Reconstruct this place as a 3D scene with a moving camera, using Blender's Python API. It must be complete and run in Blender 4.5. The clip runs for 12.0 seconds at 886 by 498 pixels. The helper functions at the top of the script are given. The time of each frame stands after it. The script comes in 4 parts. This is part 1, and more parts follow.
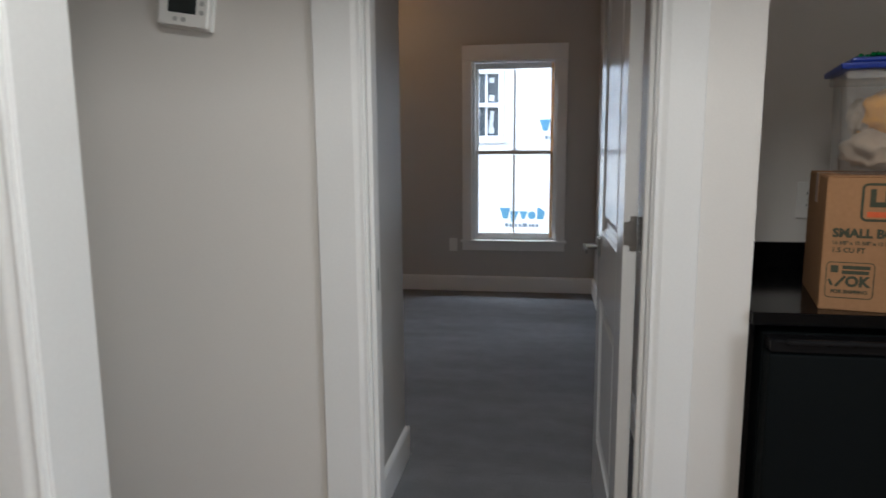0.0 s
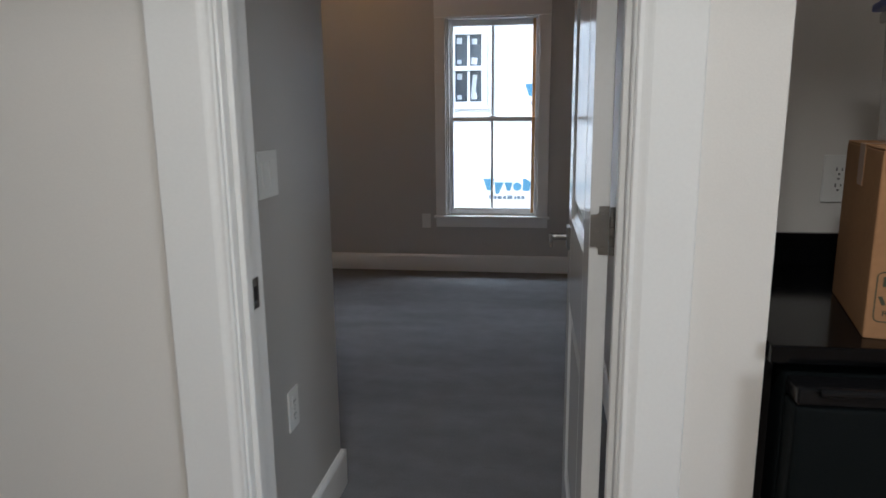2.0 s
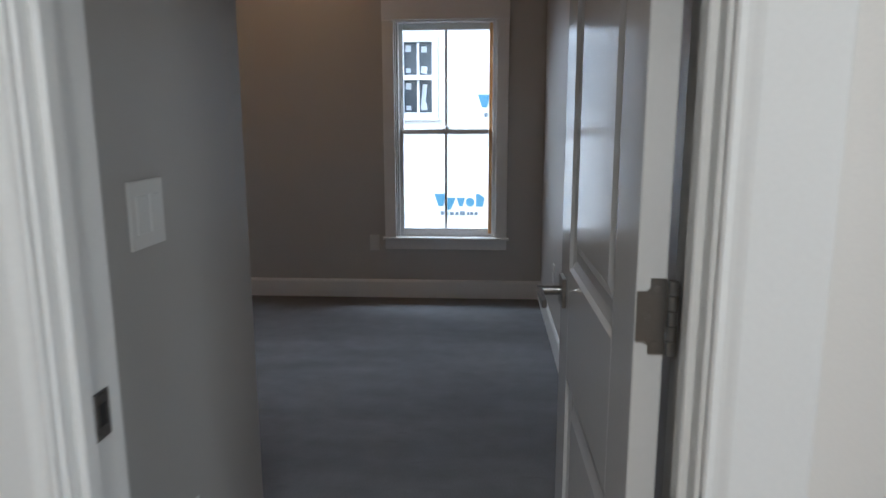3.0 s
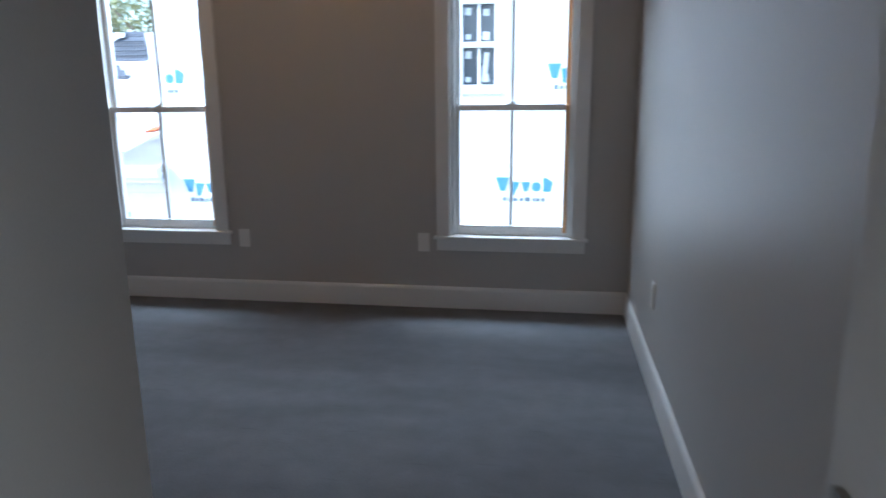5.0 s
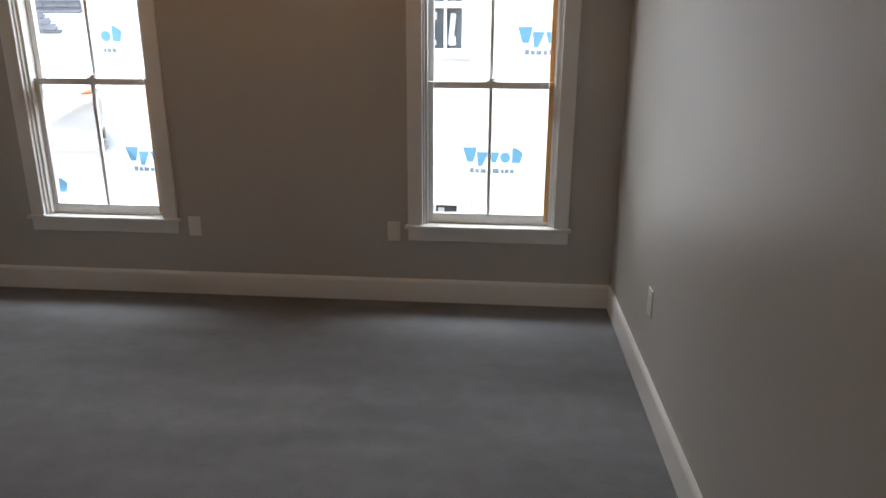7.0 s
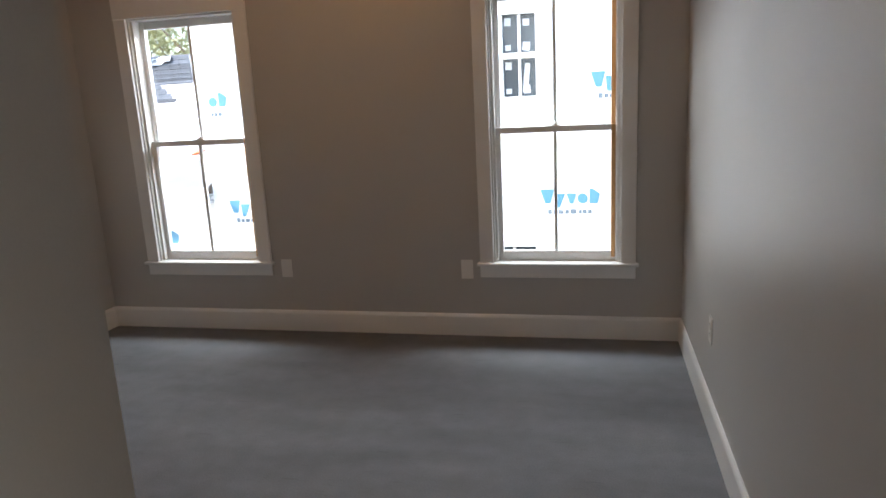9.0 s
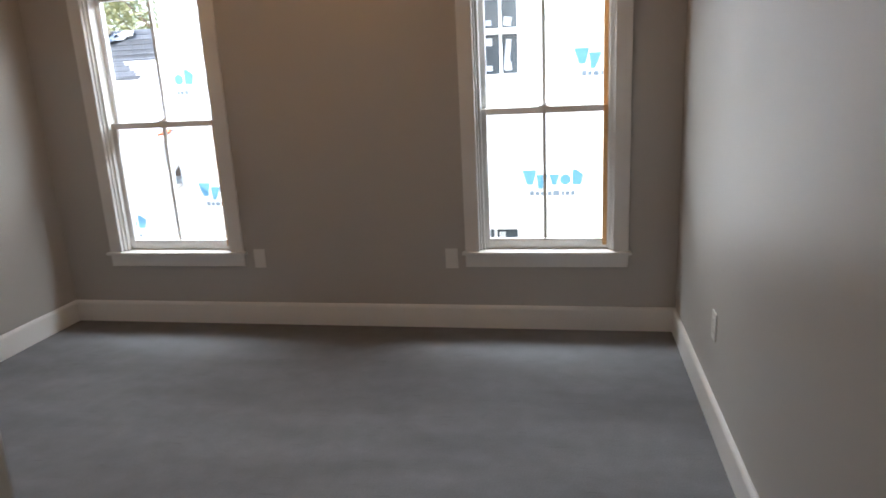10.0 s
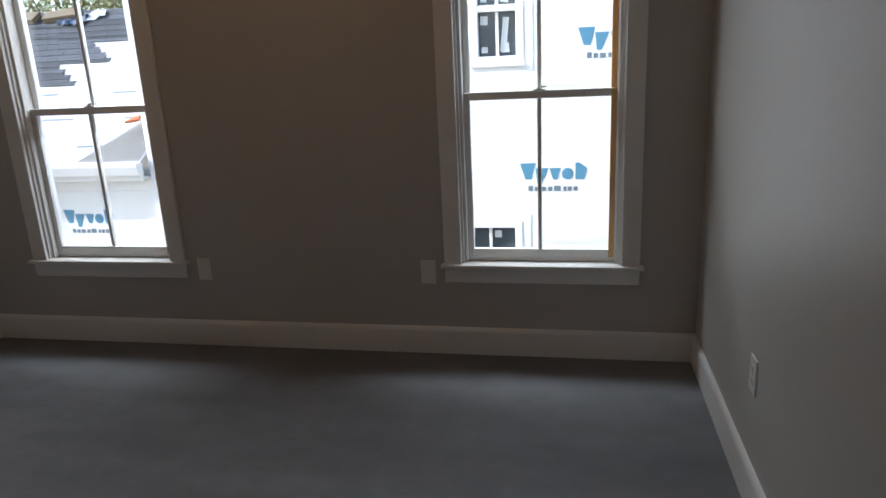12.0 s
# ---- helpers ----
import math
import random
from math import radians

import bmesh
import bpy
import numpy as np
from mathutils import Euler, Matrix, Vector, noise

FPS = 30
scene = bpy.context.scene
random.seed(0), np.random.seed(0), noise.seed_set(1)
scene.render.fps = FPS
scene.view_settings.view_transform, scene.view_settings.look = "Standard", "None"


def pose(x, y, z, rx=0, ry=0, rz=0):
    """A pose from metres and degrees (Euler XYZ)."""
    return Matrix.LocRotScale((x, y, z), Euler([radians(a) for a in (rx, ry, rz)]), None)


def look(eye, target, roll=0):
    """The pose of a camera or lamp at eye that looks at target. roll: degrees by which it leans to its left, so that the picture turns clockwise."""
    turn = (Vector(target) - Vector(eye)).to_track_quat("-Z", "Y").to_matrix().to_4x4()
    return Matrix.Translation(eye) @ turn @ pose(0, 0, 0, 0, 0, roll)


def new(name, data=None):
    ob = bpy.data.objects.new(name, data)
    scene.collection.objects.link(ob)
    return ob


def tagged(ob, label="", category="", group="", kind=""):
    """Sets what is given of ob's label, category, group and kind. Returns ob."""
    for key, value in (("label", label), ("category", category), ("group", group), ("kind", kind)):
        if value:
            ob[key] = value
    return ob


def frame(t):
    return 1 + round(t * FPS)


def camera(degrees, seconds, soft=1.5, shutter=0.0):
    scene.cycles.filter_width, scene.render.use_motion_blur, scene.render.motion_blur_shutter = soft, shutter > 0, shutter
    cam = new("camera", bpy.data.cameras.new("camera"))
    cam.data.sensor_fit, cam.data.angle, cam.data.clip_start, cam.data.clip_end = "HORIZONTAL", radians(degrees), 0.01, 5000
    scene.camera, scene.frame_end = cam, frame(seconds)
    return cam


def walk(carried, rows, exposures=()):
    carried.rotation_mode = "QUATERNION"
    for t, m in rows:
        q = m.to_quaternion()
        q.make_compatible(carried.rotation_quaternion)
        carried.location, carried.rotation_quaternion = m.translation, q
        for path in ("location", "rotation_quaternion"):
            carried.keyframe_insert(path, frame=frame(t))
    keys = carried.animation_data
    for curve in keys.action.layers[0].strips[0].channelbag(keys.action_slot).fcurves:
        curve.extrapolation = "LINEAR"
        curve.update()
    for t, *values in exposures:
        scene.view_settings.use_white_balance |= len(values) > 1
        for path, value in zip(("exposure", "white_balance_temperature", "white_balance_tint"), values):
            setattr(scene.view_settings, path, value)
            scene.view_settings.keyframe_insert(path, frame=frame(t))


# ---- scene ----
cam = camera(66.3, 12.0, shutter=0.5)
PATH = [
    (0, (-0.414, -5.893, 1.299), (-0.713, -3.94, 0.991), -0.4),
    (0.5, (-0.397, -5.809, 1.304), (-0.608, -3.85, 0.963), -1.0),
    (1, (-0.345, -5.658, 1.294), (-0.589, -3.709, 0.914), -1.6),
    (1.5, (-0.292, -5.519, 1.298), (-0.607, -3.581, 0.917), -1.1),
    (2, (-0.307, -5.366, 1.284), (-0.59, -3.427, 0.885), -0.6),
    (2.5, (-0.363, -5.15, 1.293), (-0.538, -3.192, 0.926), -0.9),
    (4.3, (-0.419, -4.263, 1.273), (-0.516, -2.31, 0.852), 0.4),
    (4.5, (-0.438, -4.196, 1.286), (-0.538, -2.247, 0.848), 0.2),
    (5, (-0.475, -4.001, 1.288), (-0.778, -2.074, 0.847), -0.5),
    (5.5, (-0.522, -3.827, 1.33), (-0.959, -1.931, 0.868), 0.3),
    (6, (-0.627, -3.672, 1.368), (-0.925, -1.764, 0.85), -0.1),
    (6.5, (-0.645, -3.618, 1.419), (-0.795, -1.716, 0.818), 0.4),
    (8.5, (-0.479, -3.861, 1.405), (-0.849, -1.941, 0.986), -2.0),
    (9, (-0.476, -3.859, 1.419), (-0.914, -1.957, 0.984), -2.9),
    (9.5, (-0.466, -3.749, 1.428), (-0.93, -1.865, 0.942), -2.5),
    (10, (-0.567, -3.652, 1.436), (-0.933, -1.751, 0.932), -2.9),
    (10.5, (-0.557, -3.52, 1.422), (-0.864, -1.605, 0.937), -2.5),
    (11, (-0.598, -3.373, 1.399), (-0.867, -1.458, 0.887), -1.9),
    (11.5, (-0.521, -3.175, 1.374), (-0.883, -1.274, 0.87), -2.7),
    (12, (-0.543, -3.01, 1.38), (-0.922, -1.121, 0.844), -2.7),
]
EXPOSURES = [(0.0, 1.92, 5650, 6), (2.7, 1.92, 5500, 5), (4.3, 2.28, 5070, 3), (5.7, 2.3, 5070, 3), (6.1, 2.98, 6650, 7), (6.7, 2.45, 6370, 7), (8.3, 2.1, 6270, 7), (9.0, 2.52, 6220, 7), (9.5, 2.82, 6220, 7), (10.1, 2.62, 6220, 7), (11.0, 1.95, 6120, 7), (12.0, 1.61, 6020, 6)]
walk(cam, [(t, look(eye, target, roll)) for t, eye, target, roll in PATH], EXPOSURES)

# ---- world, sun and lamps ----
world = bpy.data.worlds.new("world")
scene.world = world
world.use_nodes = True
wn = world.node_tree.nodes
sky = wn.new("ShaderNodeTexSky")
sky.sky_type = "NISHITA"
sky.sun_disc = False
sky.sun_elevation = radians(36)
sky.sun_rotation = radians(248)
wn["Background"].inputs["Strength"].default_value = 0.15
world.node_tree.links.new(sky.outputs[0], wn["Background"].inputs["Color"])

sun_data = bpy.data.lights.new("sun", "SUN")
sun_data.energy, sun_data.angle, sun_data.color = 2.2, radians(0.5), (1.0, 0.965, 0.92)
sun = new("sun", sun_data)
sun.matrix_world = look((-7.5, -3.0, 5.9), (0, 0, 0))


def area_lamp(name, where, target, sx, sy, power, colour):
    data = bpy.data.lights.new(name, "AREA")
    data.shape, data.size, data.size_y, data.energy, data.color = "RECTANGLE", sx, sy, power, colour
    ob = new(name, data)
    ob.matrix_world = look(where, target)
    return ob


# fill lamp added at an unseen hall opening, beside and behind the walk
area_lamp("hall_side_fill", (2.56, -6.75, 1.38), (-2.9, -4.9, 0.5), 1.0, 1.3, 8, (1.0, 0.95, 0.88))
# lamps added out of view, boosting sky light steeply through the two bedroom windows
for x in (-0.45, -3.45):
    area_lamp("window_sky_fill", (x, 0.85, 2.37), (x, -1.1, 0.95), 3.0, 0.55, 24, (0.95, 0.975, 1.0))
# warm overhead lamps added out of view in the hall and the bedroom
area_lamp("hall_overhead_fill", (-0.42, -5.75, 2.66), (-0.42, -5.70, 0), 0.30, 0.30, 8.3, (1.0, 0.90, 0.78))
# added for a warm glow on the bedroom's far wall
warm_fill = bpy.data.lights.new("bedroom_warm_fill", "POINT")
warm_fill.energy, warm_fill.shadow_soft_size, warm_fill.color = 1.9, 0.09, (1.0, 0.52, 0.20)
new("bedroom_warm_fill", warm_fill).location = (-1.95, -1.25, 2.56)

# ---- materials ----


def material(name, colour, rough=0.6, metal=0.0, spec=0.5, vary=0.06, scale=3.0, fine=120.0, bump=0.0, fine_bump=0.0, coat=0.0, coat_rough=0.2, piece=0.0):
    """Procedural paint, cloth, metal or stone: colour varied at two scales, with relief."""
    m = bpy.data.materials.new(name)
    m.use_nodes = True
    nt = m.node_tree
    n, l = nt.nodes, nt.links
    b = n["Principled BSDF"]
    b.inputs["Roughness"].default_value = rough
    b.inputs["Metallic"].default_value = metal
    b.inputs["Specular IOR Level"].default_value = spec
    b.inputs["Coat Weight"].default_value = coat
    b.inputs["Coat Roughness"].default_value = coat_rough
    tc = n.new("ShaderNodeTexCoord")
    n1, n2 = n.new("ShaderNodeTexNoise"), n.new("ShaderNodeTexNoise")
    n1.inputs["Scale"].default_value, n1.inputs["Detail"].default_value = scale, 5
    n2.inputs["Scale"].default_value, n2.inputs["Detail"].default_value = fine, 3
    for t in (n1, n2):
        l.new(tc.outputs["Object"], t.inputs["Vector"])
    add = n.new("ShaderNodeMath")
    add.operation = "ADD"
    l.new(n1.outputs["Fac"], add.inputs[0])
    l.new(n2.outputs["Fac"], add.inputs[1])
    rng = n.new("ShaderNodeMapRange")
    rng.inputs["From Min"].default_value, rng.inputs["From Max"].default_value = 0.6, 1.4
    rng.inputs["To Min"].default_value, rng.inputs["To Max"].default_value = 1 - vary, 1 + vary
    l.new(add.outputs[0], rng.inputs["Value"])
    value = rng.outputs[0]
    if piece:
        oi = n.new("ShaderNodeObjectInfo")
        pr = n.new("ShaderNodeMapRange")
        pr.inputs["To Min"].default_value, pr.inputs["To Max"].default_value = 1 - piece, 1 + piece
        l.new(oi.outputs["Random"], pr.inputs["Value"])
        mul = n.new("ShaderNodeMath")
        mul.operation = "MULTIPLY"
        l.new(value, mul.inputs[0])
        l.new(pr.outputs[0], mul.inputs[1])
        value = mul.outputs[0]
    vm = n.new("ShaderNodeVectorMath")
    vm.operation = "SCALE"
    vm.inputs[0].default_value = colour
    l.new(value, vm.inputs["Scale"])
    l.new(vm.outputs[0], b.inputs["Base Color"])
    if bump or fine_bump:
        b1, b2 = n.new("ShaderNodeBump"), n.new("ShaderNodeBump")
        b1.inputs["Strength"].default_value, b1.inputs["Distance"].default_value = min(1, bump), 0.01
        b2.inputs["Strength"].default_value, b2.inputs["Distance"].default_value = min(1, fine_bump), 0.002
        l.new(n1.outputs["Fac"], b1.inputs["Height"])
        l.new(n2.outputs["Fac"], b2.inputs["Height"])
        l.new(b1.outputs[0], b2.inputs["Normal"])
        l.new(b2.outputs[0], b.inputs["Normal"])
    return m


def glass_material(name, tint=(1, 1, 1), gloss=0.08):
    """Thin clear pane: what lies behind it shows, with a little mirror."""
    m = bpy.data.materials.new(name)
    m.use_nodes = True
    n, l = m.node_tree.nodes, m.node_tree.links
    n.remove(n["Principled BSDF"])
    tr, gl, mix, fr = (n.new("ShaderNodeBsdfTransparent"), n.new("ShaderNodeBsdfGlossy"), n.new("ShaderNodeMixShader"), n.new("ShaderNodeFresnel"))
    tr.inputs["Color"].default_value = (*tint, 1)
    gl.inputs["Roughness"].default_value = 0.02
    fr.inputs["IOR"].default_value = 1.45
    l.new(fr.outputs[0], mix.inputs[0])
    l.new(tr.outputs[0], mix.inputs[1])
    l.new(gl.outputs[0], mix.inputs[2])
    l.new(mix.outputs[0], n["Material Output"].inputs["Surface"])
    return m


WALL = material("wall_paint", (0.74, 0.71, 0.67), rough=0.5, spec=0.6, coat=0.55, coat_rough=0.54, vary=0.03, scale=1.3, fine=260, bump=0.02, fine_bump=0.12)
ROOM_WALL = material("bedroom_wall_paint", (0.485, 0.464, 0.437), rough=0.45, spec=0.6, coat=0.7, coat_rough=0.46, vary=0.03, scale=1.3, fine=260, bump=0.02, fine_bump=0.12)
TRIM = material("trim_paint", (0.81, 0.805, 0.79), rough=0.4, vary=0.025, scale=2.5, fine=150, bump=0.01, fine_bump=0.05)
DOOR = material("door_paint", (0.70, 0.70, 0.695), rough=0.17, vary=0.025, scale=2.0, fine=110, bump=0.015, fine_bump=0.06)
CEIL = material("ceiling_paint", (0.78, 0.77, 0.75), rough=0.8, vary=0.03, scale=1.5, fine=200, fine_bump=0.15)
CARPET = material("carpet", (0.203, 0.207, 0.222), rough=0.95, spec=0.1, vary=0.13, scale=9.0, fine=150, bump=0.14, fine_bump=1.0)
nt = CARPET.node_tree
nap, stretch, tone, blend = (nt.nodes.new("ShaderNodeTexNoise"), nt.nodes.new("ShaderNodeMapping"), nt.nodes.new("ShaderNodeMapRange"), nt.nodes.new("ShaderNodeVectorMath"))
stretch.inputs["Scale"].default_value = (1.0, 2.3, 1.0)
stretch.inputs["Rotation"].default_value = (0, 0, 0.12)
nap.inputs["Scale"].default_value, nap.inputs["Detail"].default_value, nap.inputs["Distortion"].default_value = 0.85, 5, 1.2
tone.inputs["From Min"].default_value, tone.inputs["From Max"].default_value = 0.38, 0.62
tone.inputs["To Min"].default_value, tone.inputs["To Max"].default_value = 0.94, 1.06
blend.operation = "SCALE"
nt.links.new(nt.nodes["Texture Coordinate"].outputs["Object"], stretch.inputs["Vector"])
nt.links.new(stretch.outputs[0], nap.inputs["Vector"])
nt.links.new(nap.outputs["Fac"], tone.inputs["Value"])
nt.links.new(tone.outputs[0], blend.inputs["Scale"])
nt.links.new(nt.nodes["Principled BSDF"].inputs["Base Color"].links[0].from_socket, blend.inputs[0])
nt.links.new(blend.outputs[0], nt.nodes["Principled BSDF"].inputs["Base Color"])
rows, row_map, row_tone, row_mix = (nt.nodes.new("ShaderNodeTexNoise"), nt.nodes.new("ShaderNodeMapping"), nt.nodes.new("ShaderNodeMapRange"), nt.nodes.new("ShaderNodeVectorMath"))
row_map.inputs["Scale"].default_value = (7.0, 60.0, 1.0)
rows.inputs["Scale"].default_value, rows.inputs["Detail"].default_value = 1.0, 3
row_tone.inputs["From Min"].default_value, row_tone.inputs["From Max"].default_value = 0.24, 0.36
row_tone.inputs["To Min"].default_value, row_tone.inputs["To Max"].default_value = 0.82, 1.0
row_mix.operation = "SCALE"
nt.links.new(nt.nodes["Texture Coordinate"].outputs["Object"], row_map.inputs["Vector"])
nt.links.new(row_map.outputs[0], rows.inputs["Vector"])
nt.links.new(rows.outputs["Fac"], row_tone.inputs["Value"])
nt.links.new(row_tone.outputs[0], row_mix.inputs["Scale"])
nt.links.new(blend.outputs[0], row_mix.inputs[0])
nt.links.new(row_mix.outputs[0], nt.nodes["Principled BSDF"].inputs["Base Color"])
# broad strokes left by the vacuum cleaner
band, band_map, band_tone, band_mix = (nt.nodes.new("ShaderNodeTexNoise"), nt.nodes.new("ShaderNodeMapping"), nt.nodes.new("ShaderNodeMapRange"), nt.nodes.new("ShaderNodeVectorMath"))
band_map.inputs["Scale"].default_value = (0.55, 3.0, 1.0)
band_map.inputs["Rotation"].default_value = (0, 0, 0.10)
band.inputs["Scale"].default_value, band.inputs["Detail"].default_value = 1.0, 1.5
band_tone.inputs["From Min"].default_value, band_tone.inputs["From Max"].default_value = 0.44, 0.56
band_tone.inputs["To Min"].default_value, band_tone.inputs["To Max"].default_value = 0.94, 1.05
band_mix.operation = "SCALE"
nt.links.new(nt.nodes["Texture Coordinate"].outputs["Object"], band_map.inputs["Vector"])
nt.links.new(band_map.outputs[0], band.inputs["Vector"])
nt.links.new(band.outputs["Fac"], band_tone.inputs["Value"])
nt.links.new(band_tone.outputs[0], band_mix.inputs["Scale"])
nt.links.new(row_mix.outputs[0], band_mix.inputs[0])
nt.links.new(band_mix.outputs[0], nt.nodes["Principled BSDF"].inputs["Base Color"])
VINYL = material("vinyl_sash", (0.84, 0.84, 0.83), rough=0.35, vary=0.02, scale=3, fine=120)
# tan stands for the warm light on the right-hand window edges
WARM_LIGHT_TAN = material("warm_light_tan", (0.72, 0.44, 0.19), rough=0.45, vary=0.12, scale=6, fine=60)
PLATE = material("white_plastic_plate", (0.80, 0.79, 0.76), rough=0.28, vary=0.02, scale=8, fine=200)
SLOT = material("dark_slot", (0.03, 0.03, 0.03), rough=0.6)
NICKEL = material("satin_nickel", (0.30, 0.295, 0.285), rough=0.33, metal=1.0, vary=0.06, scale=20, fine=300, fine_bump=0.05)
SCREW = material("screw_steel", (0.32, 0.31, 0.30), rough=0.35, metal=1.0, vary=0.05)
GLASS = glass_material("window_glass")
HALL_FLOOR = material("hall_floor_boards", (0.28, 0.20, 0.14), rough=0.4, vary=0.15, scale=4, fine=50)
GRANITE = material("black_granite", (0.004, 0.004, 0.0045), rough=0.14, spec=0.2, vary=0.6, scale=25, fine=320)
CABINET = material("black_cabinet", (0.009, 0.008, 0.008), rough=0.5, spec=0.06, vary=0.2, scale=8, fine=160)
FRIDGE = material("black_fridge_enamel", (0.006, 0.0075, 0.008), rough=0.5, spec=0.05, vary=0.15, scale=5, fine=420, fine_bump=0.25)
FRIDGE_TRIM = material("black_gloss_plastic", (0.008, 0.008, 0.009), rough=0.2, spec=0.2, vary=0.1)
CARD = material("brown_cardboard", (0.36, 0.195, 0.095), rough=0.85, spec=0.2, vary=0.1, scale=9, fine=90, bump=0.05, fine_bump=0.15)
CARD_TAPE = material("brown_tape", (0.34, 0.18, 0.085), rough=0.3, vary=0.06, scale=12)
INK = material("dark_green_ink", (0.055, 0.06, 0.035), rough=0.8, vary=0.2, scale=40)
INK_ORANGE = material("orange_ink", (0.62, 0.11, 0.03), rough=0.8, vary=0.1, scale=30)
LID = material("blue_lid_plastic", (0.010, 0.032, 0.27), rough=0.35, vary=0.06, scale=8)
GARLAND = material("green_foil_beads", (0.01, 0.22, 0.05), rough=0.2, metal=0.5, vary=0.3, scale=60)
YELLOW = material("yellow_cloth", (0.86, 0.40, 0.02), rough=0.8, vary=0.2, scale=10, fine=90, bump=0.2)
YELLOW_PLASTIC = material("yellow_plastic", (0.80, 0.46, 0.03), rough=0.35, vary=0.04)
CREAM = material("cream_paper", (0.48, 0.39, 0.30), rough=0.8, vary=0.2, scale=12, fine=70, bump=0.2)
ORANGE_ITEM = material("orange_wrapper", (0.65, 0.20, 0.04), rough=0.4, vary=0.2, scale=14)
LCD = material("grey_lcd", (0.025, 0.03, 0.03), rough=0.15, vary=0.1)
BUTTON = material("grey_button", (0.45, 0.45, 0.44), rough=0.4)
WRAP = material("white_house_wrap", (0.76, 0.755, 0.74), rough=0.6, vary=0.05, scale=1.2, fine=14, bump=0.15, fine_bump=0.3)
WRAP_BLUE = material("blue_print", (0.08, 0.23, 0.35), rough=0.6, vary=0.06, scale=10)
WRAP_GREY = material("grey_print", (0.14, 0.18, 0.22), rough=0.6, vary=0.08, scale=10)
UNDERLAY = material("white_underlayment", (0.50, 0.49, 0.515), rough=0.6, vary=0.06, scale=1.5, fine=12, bump=0.25)
SHINGLE = material("charcoal_shingle", (0.065, 0.070, 0.082), rough=0.9, vary=0.3, scale=9, fine=220, fine_bump=0.6, piece=0.5)
FASCIA = material("white_fascia", (0.78, 0.78, 0.77), rough=0.45, vary=0.03, scale=2)
DARK_PANE = material("dark_pane", (0.05, 0.066, 0.078), rough=0.08, vary=0.1)
STICKER = material("paper_sticker", (0.70, 0.72, 0.72), rough=0.7, vary=0.05, scale=9)
EARTH = material("bare_earth", (0.16, 0.12, 0.085), rough=0.95, vary=0.35, scale=0.7, fine=18, bump=0.3, fine_bump=0.4)
BARK = material("bark", (0.12, 0.085, 0.06), rough=0.95, vary=0.3, scale=7, fine=60, bump=0.5)
LEAF = material("spring_leaf", (0.30, 0.29, 0.13), rough=0.6, vary=0.4, scale=2.5, fine=30)
BLUE_TARP = material("slate_blue_tarp", (0.07, 0.10, 0.16), rough=0.6, vary=0.2, scale=8)
BUNDLE = material("shingle_bundle_wrap", (0.20, 0.15, 0.09), rough=0.6, vary=0.2, scale=8)
FLASH_GREY = material("grey_flashing", (0.42, 0.41, 0.39), rough=0.5, vary=0.1, scale=6)
FLASH = material("copper_flashing", (0.50, 0.12, 0.03), rough=0.5, vary=0.2, scale=15)
BRICK_OUT = material("house_siding", (0.5, 0.48, 0.45), rough=0.8, vary=0.1)

# ---- mesh helpers ----


def slab(bm, x0, x1, y0, y1, z0, z1, m=None):
    """An axis-aligned block in bm."""
    mat = Matrix.Translation(((x0 + x1) / 2, (y0 + y1) / 2, (z0 + z1) / 2)) @ Matrix.Diagonal((x1 - x0, y1 - y0, z1 - z0, 1))
    return bmesh.ops.create_cube(bm, size=1, matrix=(m @ mat) if m else mat)["verts"]


def rounded(bm, verts, width, segments=2):
    edges = list({e for v in verts for e in v.link_edges})
    bmesh.ops.bevel(bm, geom=edges, offset=width, segments=segments, profile=0.6, affect="EDGES", clamp_overlap=True)


def block(x0, x1, y0, y1, z0, z1, r=0.0, segments=2):
    bm = bmesh.new()
    v = slab(bm, x0, x1, y0, y1, z0, z1)
    if r:
        rounded(bm, v, r, segments)
    return bm


def cylinder(bm, a, b, r0, r1=None, n=16):
    a, b = Vector(a), Vector(b)
    d = b - a
    m = Matrix.Translation((a + b) / 2) @ d.to_track_quat("Z", "Y").to_matrix().to_4x4()
    return bmesh.ops.create_cone(bm, cap_ends=True, segments=n, radius1=r0, radius2=r0 if r1 is None else r1, depth=d.length, matrix=m)["verts"]


def sweep(profile, length, m):
    """A moulding: the (a, b) profile in the plane across, swept along the local z by length."""
    bm = bmesh.new()
    low = [bm.verts.new((a, b, 0)) for a, b in profile]
    high = [bm.verts.new((a, b, length)) for a, b in profile]
    k = len(profile)
    for i in range(k):
        bm.faces.new((low[i], low[(i + 1) % k], high[(i + 1) % k], high[i]))
    bm.faces.new(low[::-1])
    bm.faces.new(high)
    bmesh.ops.recalc_face_normals(bm, faces=bm.faces)
    bm.transform(m)
    return bm


def mesh_of(name, bm, mat, smooth=False):
    bmesh.ops.recalc_face_normals(bm, faces=bm.faces)
    me = bpy.data.meshes.new(name)
    bm.to_mesh(me)
    bm.free()
    me.materials.append(mat)
    if smooth:
        for p in me.polygons:
            p.use_smooth = True
    return me


def part(name, bm, mat, parent, label="", smooth=False):
    ob = new(name, mesh_of(name, bm, mat, smooth))
    ob.parent = parent
    if label:
        tagged(ob, label)
    return ob


def thing(name, label, category, group="", kind="", at=None):
    ob = new(name)
    ob.empty_display_size = 0.1
    if at is not None:
        ob.matrix_world = at
    return tagged(ob, label, category, group, kind)


def structure(name, bm, mat, label, category, smooth=False):
    return tagged(new(name, mesh_of(name, bm, mat, smooth)), label, category, kind="structure")


